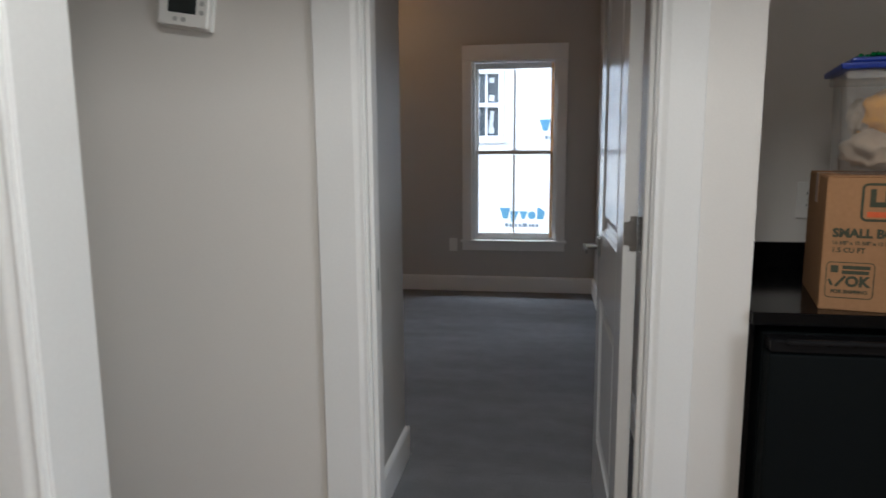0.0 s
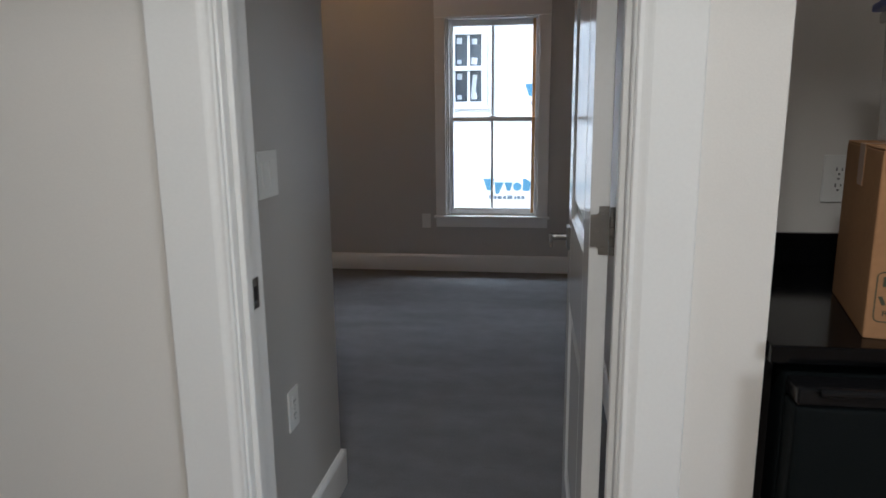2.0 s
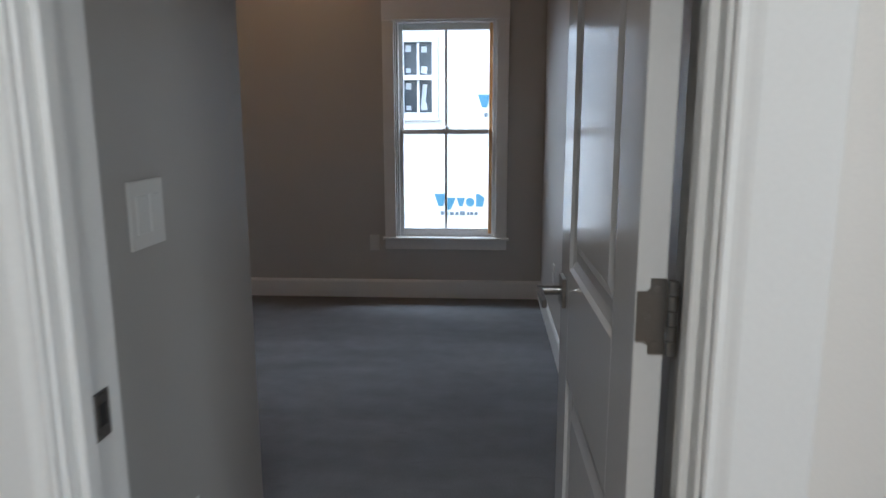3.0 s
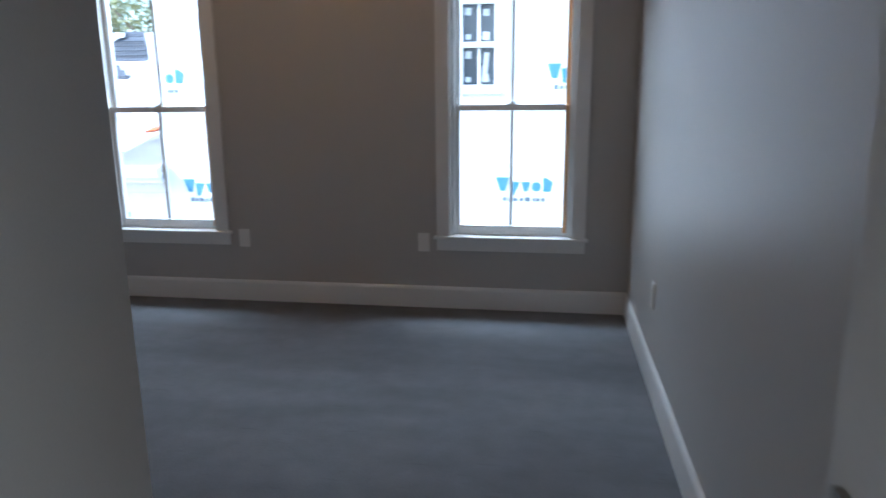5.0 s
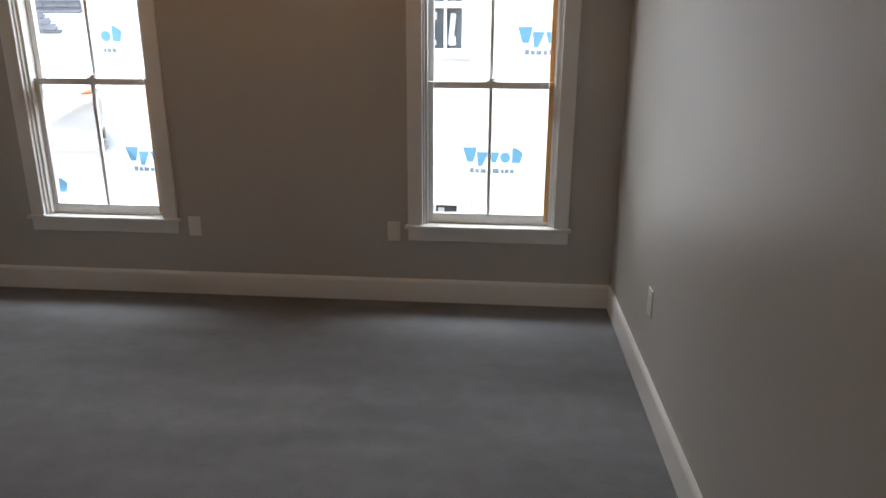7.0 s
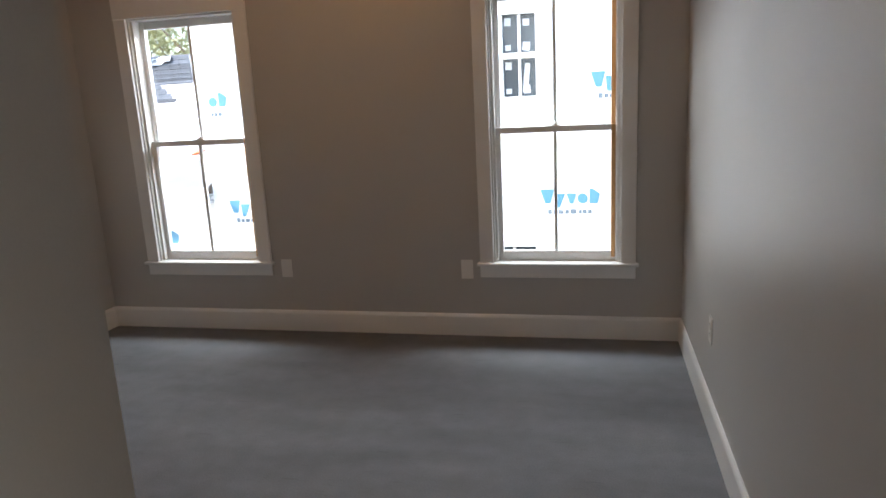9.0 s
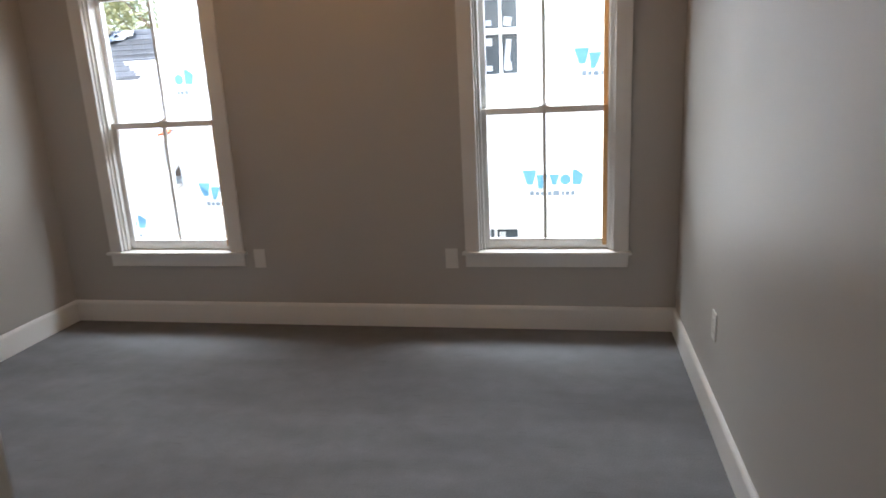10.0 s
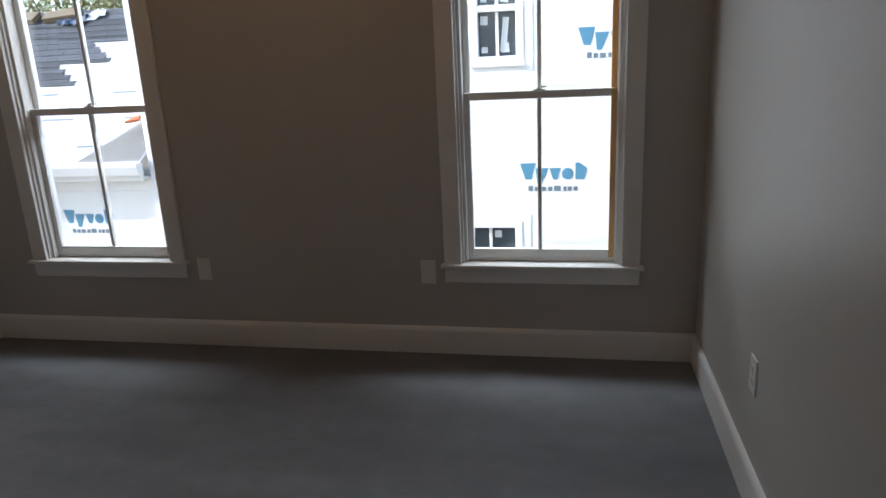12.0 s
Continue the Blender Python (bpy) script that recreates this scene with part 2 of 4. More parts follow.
def writing(text, size, mat, name, parent, m, label="", bold=0.0):
    """A line of lettering, as a mesh, flat in the local x-y plane of m."""
    cu = bpy.data.curves.new(name, "FONT")
    cu.body, cu.size, cu.extrude, cu.offset = text, size, 0.0004, bold
    cu.resolution_u = 3
    tmp = new(name, cu)
    me = bpy.data.meshes.new_from_object(tmp.evaluated_get(bpy.context.evaluated_depsgraph_get()))
    bpy.data.objects.remove(tmp)
    me.materials.clear()
    me.materials.append(mat)
    ob = new(name, me)
    ob.parent = parent
    ob.matrix_local = m
    if label:
        tagged(ob, label)
    return ob


# ---- the plan ----
CEILING = 2.74
LEFT, RIGHT = -3.69, 0.0             # bedroom side walls
BACK = -3.27                         # bedroom wall beside the entry passage
PASS_X = -0.980                      # passage wall
DW0, DW1 = -4.203, -4.083            # door wall, hall face and bedroom face
OPEN0, OPEN1, HEAD = -0.868, -0.165, 2.045   # door opening
NICHE_X, NICHE_BACK = 0.076, -3.585
HALL_W, HALL_E, HALL_S = -2.9, 2.6, -8.95
WALL_T = 0.125
WIN = (-1.062, -0.332, 0.455, 1.985)  # right window's opening: x0, x1, z0, z1
STEP = -2.228                        # from the right window to the left one

# floors
bm = bmesh.new()
slab(bm, LEFT - 0.1, RIGHT + 0.03, DW0, 0.1, -0.2, 0.0)
structure("floor", bm, CARPET, "grey-brown cut pile carpet with faint vacuum tracks", "carpet")
structure("floor_hall", block(HALL_W - 0.1, HALL_E + 0.1, HALL_S - 0.1, DW0, -0.2, -0.004), HALL_FLOOR, "brown wood floor of the hall", "floor")
structure("floor_niche", block(RIGHT + 0.03, HALL_E + 0.1, DW0, NICHE_BACK + 0.1, -0.2, -0.006), HALL_FLOOR, "brown wood floor under the kitchenette", "floor")
# ceiling
structure("ceiling", block(LEFT - 0.1, HALL_E + 0.1, HALL_S - 0.1, WALL_T, CEILING, CEILING + 0.2), CEIL, "flat white painted ceiling", "ceiling")

# far wall with two window openings
bm = bmesh.new()
xs = [LEFT - 0.1, WIN[0] + STEP, WIN[1] + STEP, WIN[0], WIN[1], RIGHT + 0.03]
for i in (0, 2, 4):
    slab(bm, xs[i], xs[i + 1], 0, WALL_T, -0.2, CEILING)
for i in (1, 3):
    slab(bm, xs[i], xs[i + 1], 0, WALL_T, -0.2, WIN[2])
    slab(bm, xs[i], xs[i + 1], 0, WALL_T, WIN[3], CEILING)
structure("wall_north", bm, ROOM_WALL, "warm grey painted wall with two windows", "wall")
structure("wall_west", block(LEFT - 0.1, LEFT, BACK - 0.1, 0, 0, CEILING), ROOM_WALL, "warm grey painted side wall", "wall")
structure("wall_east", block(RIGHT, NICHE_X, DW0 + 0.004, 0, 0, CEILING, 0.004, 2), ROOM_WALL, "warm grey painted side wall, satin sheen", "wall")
bm = bmesh.new()
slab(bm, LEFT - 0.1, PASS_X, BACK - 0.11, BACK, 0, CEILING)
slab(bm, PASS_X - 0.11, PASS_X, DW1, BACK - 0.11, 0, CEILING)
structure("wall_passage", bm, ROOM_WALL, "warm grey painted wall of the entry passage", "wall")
# door wall
bm = bmesh.new()
slab(bm, HALL_W - 0.1, OPEN0 - 0.02, DW0, DW1, 0, CEILING)
slab(bm, OPEN1 + 0.02, NICHE_X, DW0, DW1, 0, CEILING)
slab(bm, OPEN0 - 0.02, OPEN1 + 0.02, DW0, DW1, HEAD + 0.02, CEILING)
structure("wall_door", bm, WALL, "warm grey painted wall round the bedroom doorway", "wall")
# kitchenette niche and hall shell
structure("wall_niche_back", block(NICHE_X, HALL_E, NICHE_BACK, NICHE_BACK + 0.1, 0, CEILING), WALL, "grey painted wall behind the counter", "wall")
# unseen wall; its opening is added for the hall fill lamp
bm = bmesh.new()
slab(bm, HALL_E, HALL_E + 0.1, HALL_S, -7.25, 0, CEILING)
slab(bm, HALL_E, HALL_E + 0.1, -6.25, NICHE_BACK + 0.1, 0, CEILING)
slab(bm, HALL_E, HALL_E + 0.1, -7.25, -6.25, 0, 0.72)
slab(bm, HALL_E, HALL_E + 0.1, -7.25, -6.25, 2.05, CEILING)
structure("wall_hall_east", bm, WALL, "grey painted hall wall with an opening added for the lamp", "wall")
structure("wall_hall_west", block(HALL_W - 0.1, HALL_W, HALL_S, DW0, 0, CEILING), WALL, "grey painted hall wall", "wall")
structure("wall_hall_south", block(HALL_W, HALL_E, HALL_S - 0.1, HALL_S, 0, CEILING), WALL, "grey painted hall wall", "wall")
# unseen wall, added to block the hall lamp from niche and right casing
structure("wall_niche_blocker", block(1.02, 1.12, -4.92, NICHE_BACK, 0, CEILING), WALL, "grey painted wall, unseen, added to keep light off the niche", "wall")
# wall with the wide cased opening that the walk begins behind
CL0, CL1, CJ, CK = -5.115, -5.0, -1.075, 2.0
bm = bmesh.new()
slab(bm, HALL_W, CJ - 0.02, CL0, CL1, 0, CEILING)
slab(bm, CK + 0.02, HALL_E, CL0, CL1, 0, CEILING)
slab(bm, CJ - 0.02, CK + 0.02, CL0, CL1, 2.25, CEILING)
structure("wall_opening", bm, WALL, "grey painted wall round a wide cased opening", "wall")

# baseboards
BASE = [(0, 0), (0.016, 0), (0.016, 0.118), (0.012, 0.128), (0.005, 0.136), (0, 0.136)]


def baseboard(a, b, out):
    """A board along the wall from a to b; out: the way from the wall into the room."""
    a, b, out = Vector((*a, 0)), Vector((*b, 0)), Vector((*out, 0))
    along = (b - a).normalized()
    m = Matrix((out, Vector((0, 0, 1)), along)).transposed().to_4x4()
    m.translation = a
    structure("baseboard", sweep(BASE, (b - a).length, m), TRIM, "tall white painted baseboard", "baseboard")


baseboard((LEFT, 0), (RIGHT, 0), (0, -1))
baseboard((RIGHT, -0.016), (RIGHT, DW1), (-1, 0))
baseboard((LEFT, BACK + 0.016), (LEFT, -0.016), (1, 0))
baseboard((LEFT, BACK), (PASS_X + 0.016, BACK), (0, 1))
baseboard((PASS_X, DW1 + 0.018), (PASS_X, BACK), (1, 0))
baseboard((HALL_W, DW0), (-1.0, DW0), (0, -1))
baseboard((0.0, DW0), (NICHE_X, DW0), (0, -1))

# ---- bedroom windows ----


def casing_board(parent, name, x0, x1, y0, y1, z0, z1):
    part(name, block(x0, x1, y0, y1, z0, z1, 0.002, 1), TRIM, parent)


def bedroom_window(name, dx):
    x0, x1, z0, z1 = WIN
    w = thing(name, "white double-hung window, two panes a sash, flat white casing", "window", kind="structure", at=pose(dx, 0, 0))
    # casing, stool and apron
    casing_board(w, "casing", x0 - 0.078, x0 + 0.004, -0.019, 0, z0 + 0.001, z1 - 0.004)
    casing_board(w, "casing", x1 - 0.004, x1 + 0.078, -0.019, 0, z0 + 0.001, z1 - 0.004)
    casing_board(w, "head_casing", x0 - 0.080, x1 + 0.080, -0.021, 0, z1 - 0.003, z1 + 0.128)
    part("window_sill", block(x0 - 0.094, x1 + 0.094, -0.040, 0.05, z0 - 0.016, z0 + 0.002, 0.005, 2), TRIM, w)
    casing_board(w, "apron", x0 - 0.078, x1 + 0.078, -0.017, 0, z0 - 0.088, z0 - 0.0165)
    # jambs and stops: stepped lines beside the sashes
    for side, xa in ((1, x0), (-1, x1)):
        a = xa
        part("jamb", block(min(a, a + side * 0.014), max(a, a + side * 0.014), 0.001, WALL_T, z0 + 0.003, z1), TRIM, w)
        part("stop", block(min(a + side * 0.0145, a + side * 0.030), max(a + side * 0.0145, a + side * 0.030), 0.016, 0.044, z0 + 0.003, z1 - 0.015, 0.003, 2), TRIM, w)
        # right liner only: warm light put into its colour as tan
        part("jamb_liner", block(min(a + side * 0.0145, a + side * 0.026), max(a + side * 0.0145, a + side * 0.026), 0.045, 0.122, z0 + 0.003, z1 - 0.015, 0.002, 1), VINYL if side == 1 else WARM_LIGHT_TAN, w, "" if side == 1 else "jamb liner coloured tan for warm light")
    part("head_jamb", block(x0 + 0.015, x1 - 0.015, 0.001, WALL_T, z1 - 0.014, z1), TRIM, w)
    part("outer_sill", block(x0 + 0.015, x1 - 0.015, 0.05, WALL_T + 0.03, z0 + 0.003, z0 + 0.022), VINYL, w)
    mid = (z0 + z1) / 2 - 0.003
    for label, ya, za, zb, bottom, top in (("lower_sash", 0.046, z0 + 0.0225, mid + 0.017, 0.037, 0.034), ("upper_sash", 0.083, mid - 0.017, z1 - 0.0145, 0.034, 0.046)):
        xa, xb = x0 + 0.027, x1 - 0.027
        sash = thing(label, "", "")
        sash.parent = w
        yb = ya + 0.034
        st = 0.030
        part("stile", block(xa, xa + st, ya, yb, za, zb, 0.003, 2), VINYL, sash)
        part("stile", block(xb - st * 0.2, xb, ya, yb, za, zb, 0.003, 2), VINYL, sash)
        # bead tinted tan to show warm light along the right stile
        part("stile_bead", block(xb - st, xb - st * 0.2 - 0.0005, ya + 0.004, yb - 0.002, za, zb, 0.002, 1), WARM_LIGHT_TAN, sash, "bead beside the glass, coloured tan for warm light")
        part("rail", block(xa + st, xb - st, ya, yb, za, za + bottom, 0.003, 2), VINYL, sash)
        part("rail", block(xa + st, xb - st, ya, yb, zb - top, zb, 0.003, 2), VINYL, sash)
        xm = (xa + xb) / 2
        part("muntin", block(xm - 0.009, xm + 0.009, ya + 0.004, yb - 0.006, za + bottom, zb - top, 0.003, 2), VINYL, sash)
        for pa, pb in ((xa + st, xm - 0.009), (xm + 0.009, xb - st)):
            pane = part("pane", block(pa, pb, ya + 0.014, ya + 0.018, za + bottom, zb - top), GLASS, sash)
            pane.visible_shadow = False
        if label == "lower_sash":
            bm = bmesh.new()
            v = slab(bm, xm - 0.028, xm + 0.028, ya + 0.006, ya + 0.03, zb, zb + 0.007)
            rounded(bm, v, 0.003)
            cylinder(bm, (xm, ya + 0.018, zb + 0.006), (xm, ya + 0.018, zb + 0.016), 0.014, 0.011)
            slab(bm, xm - 0.005, xm + 0.034, ya + 0.010, ya + 0.020, zb + 0.012, zb + 0.019)
            part("sash_lock", bm, VINYL, sash, "small white sash lock")
    return w


bedroom_window("window_1", 0)
bedroom_window("window_2", STEP)

# ---- doorway ----
jamb = thing("door_frame", "white painted door frame with stepped casing", "door frame", kind="structure")
JD0, JD1 = DW0 - 0.001, DW1 + 0.001
part("jamb", block(OPEN0 - 0.019, OPEN0, JD0, JD1, 0, HEAD, 0.0015, 1), TRIM, jamb)
part("jamb", block(OPEN1, OPEN1 + 0.019, JD0, JD1, 0, HEAD, 0.0015, 1), TRIM, jamb)
part("head_jamb", block(OPEN0 - 0.019, OPEN1 + 0.019, JD0, JD1, HEAD + 0.0005, HEAD + 0.019), TRIM, jamb)
part("door_stop", block(OPEN0 + 0.0005, OPEN0 + 0.012, DW0 + 0.018, DW1 - 0.075, 0, HEAD - 0.012, 0.002, 1), TRIM, jamb)
part("door_stop", block(OPEN1 - 0.012, OPEN1 - 0.0005, DW0 + 0.018, DW1 - 0.075, 0, HEAD - 0.012, 0.002, 1), TRIM, jamb)
part("door_stop", block(OPEN0 + 0.0005, OPEN1 - 0.0005, DW0 + 0.018, DW1 - 0.075, HEAD - 0.0115, HEAD, 0.002, 1), TRIM, jamb)


def casing_profile(width):
    return [(0, 0), (0, 0.011), (0.003, 0.0132), (0.010, 0.0125), (0.015, 0.0137), (0.021, 0.0160), (0.025, 0.017), (width - 0.003, 0.017), (width, 0.014), (width, 0)]


def casing(parent, x, side, width, y, out, z0, z1):
    """An upright casing: from the inner edge x outwards (side) on the wall face y."""
    m = Matrix((Vector((side, 0, 0)), Vector((0, out, 0)), Vector((0, 0, 1)))).transposed().to_4x4()
    m.translation = (x, y, z0)
    part("casing", sweep(casing_profile(width), z1 - z0, m), TRIM, parent)


casing(jamb, OPEN0 - 0.005, -1, 0.124, DW0, -1, 0, HEAD + 0.005)
casing(jamb, OPEN1 + 0.005, 1, 0.107, DW0, -1, 0, HEAD + 0.005)
casing(jamb, OPEN0 - 0.005, -1, 0.085, DW1, 1, 0, HEAD + 0.005)
casing(jamb, OPEN1 + 0.005, 1, 0.085, DW1, 1, 0, HEAD + 0.005)
part("head_casing", block(OPEN0 - 0.129, OPEN1 + 0.112, DW0 - 0.020, DW0, HEAD + 0.0055, HEAD + 0.12, 0.003, 1), TRIM, jamb)
part("head_casing", block(OPEN0 - 0.09, OPEN1 + 0.09, DW1, DW1 + 0.020, HEAD + 0.0055, HEAD + 0.12, 0.003, 1), TRIM, jamb)
bm = block(OPEN0, OPEN0 + 0.0025, DW1 - 0.062, DW1 - 0.028, 0.900, 0.962, 0.001, 1)
strike = part("strike_plate", bm, NICKEL, jamb, "satin nickel strike plate")
part("latch_hole", block(OPEN0 + 0.001, OPEN0 + 0.003, DW1 - 0.052, DW1 - 0.036, 0.917, 0.946), SLOT, strike)
for z in (0.908, 0.954):
    bm = bmesh.new()
    cylinder(bm, (OPEN0 + 0.002, DW1 - 0.044, z), (OPEN0 + 0.0038, DW1 - 0.044, z), 0.004, n=10)
    part("screw", bm, SCREW, strike)

# door leaf, open into the bedroom
DOOR_W, DOOR_T, DOOR_H = 0.700, 0.035, 2.03
door = thing("door_1", "white two-panel interior door standing open", "door", at=pose(OPEN1 - 0.018, DW1 - 0.034, 0.012, 0, 0, 90.7))
# local frame: x along the leaf from the hinge, y to the face seen on entering, z up
ST, RAIL0, RAIL1 = 0.128, 0.755, 0.985


def leaf_bar(name, x0, x1, z0, z1):
    part(name, block(x0, x1, 0, DOOR_T, z0, z1, 0.0015, 1), DOOR, door)


leaf_bar("stile", 0, ST, 0, DOOR_H)
leaf_bar("stile", DOOR_W - ST, DOOR_W, 0, DOOR_H)
leaf_bar("bottom_rail", ST, DOOR_W - ST, 0, 0.235)
leaf_bar("lock_rail", ST, DOOR_W - ST, RAIL0, RAIL1)
leaf_bar("top_rail", ST, DOOR_W - ST, DOOR_H - 0.12, DOOR_H)
for z0, z1 in ((0.235, RAIL0), (RAIL1, DOOR_H - 0.12)):
    bm = bmesh.new()
    x0, x1 = ST, DOOR_W - ST
    # sunk panel with a sloped sticking and a raised field on both faces
    rings = []
    for inset, depth in ((0.0, 0.0), (0.006, 0.006), (0.022, 0.011), (0.040, 0.011), (0.062, 0.004)):
        rings.append([(x0 + inset, z0 + inset, depth), (x1 - inset, z0 + inset, depth), (x1 - inset, z1 - inset, depth), (x0 + inset, z1 - inset, depth)])
    for face in (0, 1):
        vs = [[bm.verts.new((x, d if face == 0 else DOOR_T - d, z)) for x, z, d in r] for r in rings]
        for a, b in zip(vs, vs[1:]):
            for i in range(4):
                bm.faces.new((a[i], a[(i + 1) % 4], b[(i + 1) % 4], b[i]))
        bm.faces.new(vs[-1])
    part("panel", bm, DOOR, door)


def hinge(z):
    bm = bmesh.new()
    slab(bm, -0.0024, 0.0, 0.001, DOOR_T - 0.001, z - 0.045, z + 0.045)
    corners = [e for e in bm.edges if abs(e.verts[0].co.x - e.verts[1].co.x) > 0.001 and e.verts[0].co.y > 0.02]
    bmesh.ops.bevel(bm, geom=corners, offset=0.015, segments=5, affect="EDGES")
    h = part("hinge", bm, NICKEL, door, "satin nickel butt hinge")
    bm = bmesh.new()
    for i in range(5):
        cylinder(bm, (-0.006, -0.006, z - 0.045 + 0.018 * i), (-0.006, -0.006, z - 0.0285 + 0.018 * i), 0.0062, n=14)
    part("knuckle", bm, NICKEL, h)
    for dz, y in ((-0.033, 0.012), (0.0, 0.022), (0.033, 0.012)):
        bm = bmesh.new()
        cylinder(bm, (-0.002, y, z + dz), (-0.0036, y, z + dz), 0.0042, 0.0036, n=12)
        part("screw", bm, SCREW, h)


for z in (0.225, 1.055, 1.82):
    hinge(z)


def lever(face, out):
    xh, zh = DOOR_W - 0.062, 0.925
    bm = bmesh.new()
    y0, y1 = sorted((face, face + out * 0.009))
    rounded(bm, slab(bm, xh - 0.031, xh + 0.031, y0, y1, zh - 0.031, zh + 0.031), 0.002)
    rose = part("door_handle", bm, NICKEL, door, "satin nickel lever handle on a square rose")
    bm = bmesh.new()
    cylinder(bm, (xh, face + out * 0.008, zh), (xh, face + out * 0.058, zh), 0.010, n=20)
    part("neck", bm, NICKEL, rose)
    bm = bmesh.new()
    y0, y1 = sorted((face + out * 0.048, face + out * 0.058))
    rounded(bm, slab(bm, xh - 0.115, xh + 0.013, y0, y1, zh - 0.0085, zh + 0.0085), 0.004, 3)
    part("lever", bm, NICKEL, rose)


lever(DOOR_T, 1)
lever(0, -1)
part("latch_plate", block(DOOR_W, DOOR_W + 0.002, 0.005, 0.030, 0.897, 0.953, 0.0008, 1), NICKEL, door)

# cased opening of the hall
wide = thing("door_frame_2", "white painted casing of a wide hall opening", "door frame", kind="structure")
part("jamb", block(CJ - 0.019, CJ, CL0 - 0.001, CL1 + 0.001, 0, 2.23, 0.002, 1), TRIM, wide)
part("jamb", block(CK, CK + 0.019, CL0 - 0.001, CL1 + 0.001, 0, 2.23, 0.002, 1), TRIM, wide)
part("head_jamb", block(CJ - 0.019, CK + 0.019, CL0 - 0.001, CL1 + 0.001, 2.2305, 2.249, 0.002, 1), TRIM, wide)
casing(wide, CJ - 0.006, -1, 0.11, CL0, -1, 0, 2.235)
casing(wide, CK + 0.006, 1, 0.11, CL0, -1, 0, 2.235)
part("head_casing", block(CJ - 0.116, CK + 0.116, CL0 - 0.020, CL0, 2.2355, 2.35, 0.003, 1), TRIM, wide)


# ---- ceiling lights, added out of view ----
def added_ceiling_light(x, y, wattage_label):
    t = thing("added_ceiling_light", wattage_label, "ceiling light", at=pose(x, y, CEILING))
    bm = bmesh.new()
    cylinder(bm, (0, 0, 0), (0, 0, -0.022), 0.17, 0.165, 40)
    part("base", bm, NICKEL, t)
    bm = bmesh.new()
    cylinder(bm, (0, 0, -0.022), (0, 0, -0.050), 0.155, 0.14, 40)
    part("diffuser", bm, PLATE, t)


added_ceiling_light(-0.42, -5.75, "round flush ceiling light, unseen, added with the warm hall lamp")
added_ceiling_light(-1.95, -1.25, "round flush ceiling light, unseen, added with the weak warm lamp")

# ---- plates ----


def plate_at(m, kind, gang=1):
    """A wall plate: local x along the wall, y up, z out of the wall."""
    wide = 0.072 if gang == 1 else 0.117
    name = "light_switch" if kind == "switch" else "wall_outlet"
    label = {"switch": "white double rocker light switch plate", "duplex": "white duplex outlet with screwless-look plate", "blank": "white blank wall plate beside the window"}[kind]
    t = thing(name, label, "switch" if kind == "switch" else "outlet", at=m)
    bm = bmesh.new()
    v = slab(bm, -wide / 2, wide / 2, -0.058, 0.058, 0, 0.006)
    rounded(bm, v, 0.003)
    p = part("plate", bm, PLATE, t)
    if kind == "switch":
        for x in (-0.023, 0.023):
            r = part("rocker", block(x - 0.0165, x + 0.0165, -0.033, 0.033, 0.004, 0.0085, 0.002, 2), PLATE, t)
    elif kind == "blank":
        for y in (-0.042, 0.042):
            bm = bmesh.new()
            cylinder(bm, (0, y, 0.005), (0, y, 0.0072), 0.003, n=10)
            part("screw", bm, PLATE, t)
    else:
        for y in (-0.0195, 0.0195):
            bm = bmesh.new()
            vs = cylinder(bm, (0, y, 0.004), (0, y, 0.0075), 0.0172, n=24)
            s = part("socket", bm, PLATE, t)
            bm = bmesh.new()
            slab(bm, -0.0075, -0.0050, y - 0.001, y + 0.008, 0.0075, 0.0079)
            slab(bm, 0.0050, 0.0075, y, y + 0.007, 0.0075, 0.0079)
            cylinder(bm, (0, y - 0.008, 0.0074), (0, y - 0.008, 0.0079), 0.0026, n=10)
            part("slot", bm, SLOT, s)
        bm = bmesh.new()
        cylinder(bm, (0, 0, 0.005), (0, 0, 0.0072), 0.003, n=10)
        part("screw", bm, SCREW, t)
    return t


def wall_frame(x, y, z, out):
    """The pose of a plate whose face looks along out."""
    o = Vector((*out, 0))
    up = Vector((0, 0, 1))
    m = Matrix((up.cross(o), up, o)).transposed().to_4x4()
    m.translation = (x, y, z)
    return m


plate_at(wall_frame(-2.386, 0, 0.413, (0, -1)), "blank")
plate_at(wall_frame(-1.222, 0, 0.413, (0, -1)), "blank")
plate_at(wall_frame(RIGHT, -0.985, 0.413, (-1, 0)), "duplex")
plate_at(wall_frame(PASS_X, -3.765, 1.135, (1, 0)), "switch", 2)
plate_at(wall_frame(PASS_X, -3.685, 0.478, (1, 0)), "duplex")
plate_at(wall_frame(0.410, NICHE_BACK, 1.112, (0, -1)), "duplex")

# thermostat
th = thing("thermostat", "white plastic thermostat with a dark display", "thermostat", at=wall_frame(-1.325, DW0, 1.645, (0, -1)) @ pose(0, 0, 0, 0, 0, -9))
bm = bmesh.new()
rounded(bm, slab(bm, -0.074, 0.074, -0.055, 0.055, 0, 0.012), 0.005, 3)
part("base", bm, PLATE, th)
bm = bmesh.new()
rounded(bm, slab(bm, -0.068, 0.068, -0.050, 0.050, 0.012, 0.030), 0.007, 3)
part("cover", bm, PLATE, th)
part("display", block(-0.040, 0.036, -0.018, 0.038, 0.0301, 0.0312, 0.0004, 1), LCD, th)
for x, y in ((-0.018, -0.033), (0.004, -0.033), (0.052, 0.010), (0.052, -0.012)):
    bm = bmesh.new()
    cylinder(bm, (x, y, 0.0295), (x, y, 0.0325), 0.006, n=16)
    part("button", bm, BUTTON, th)

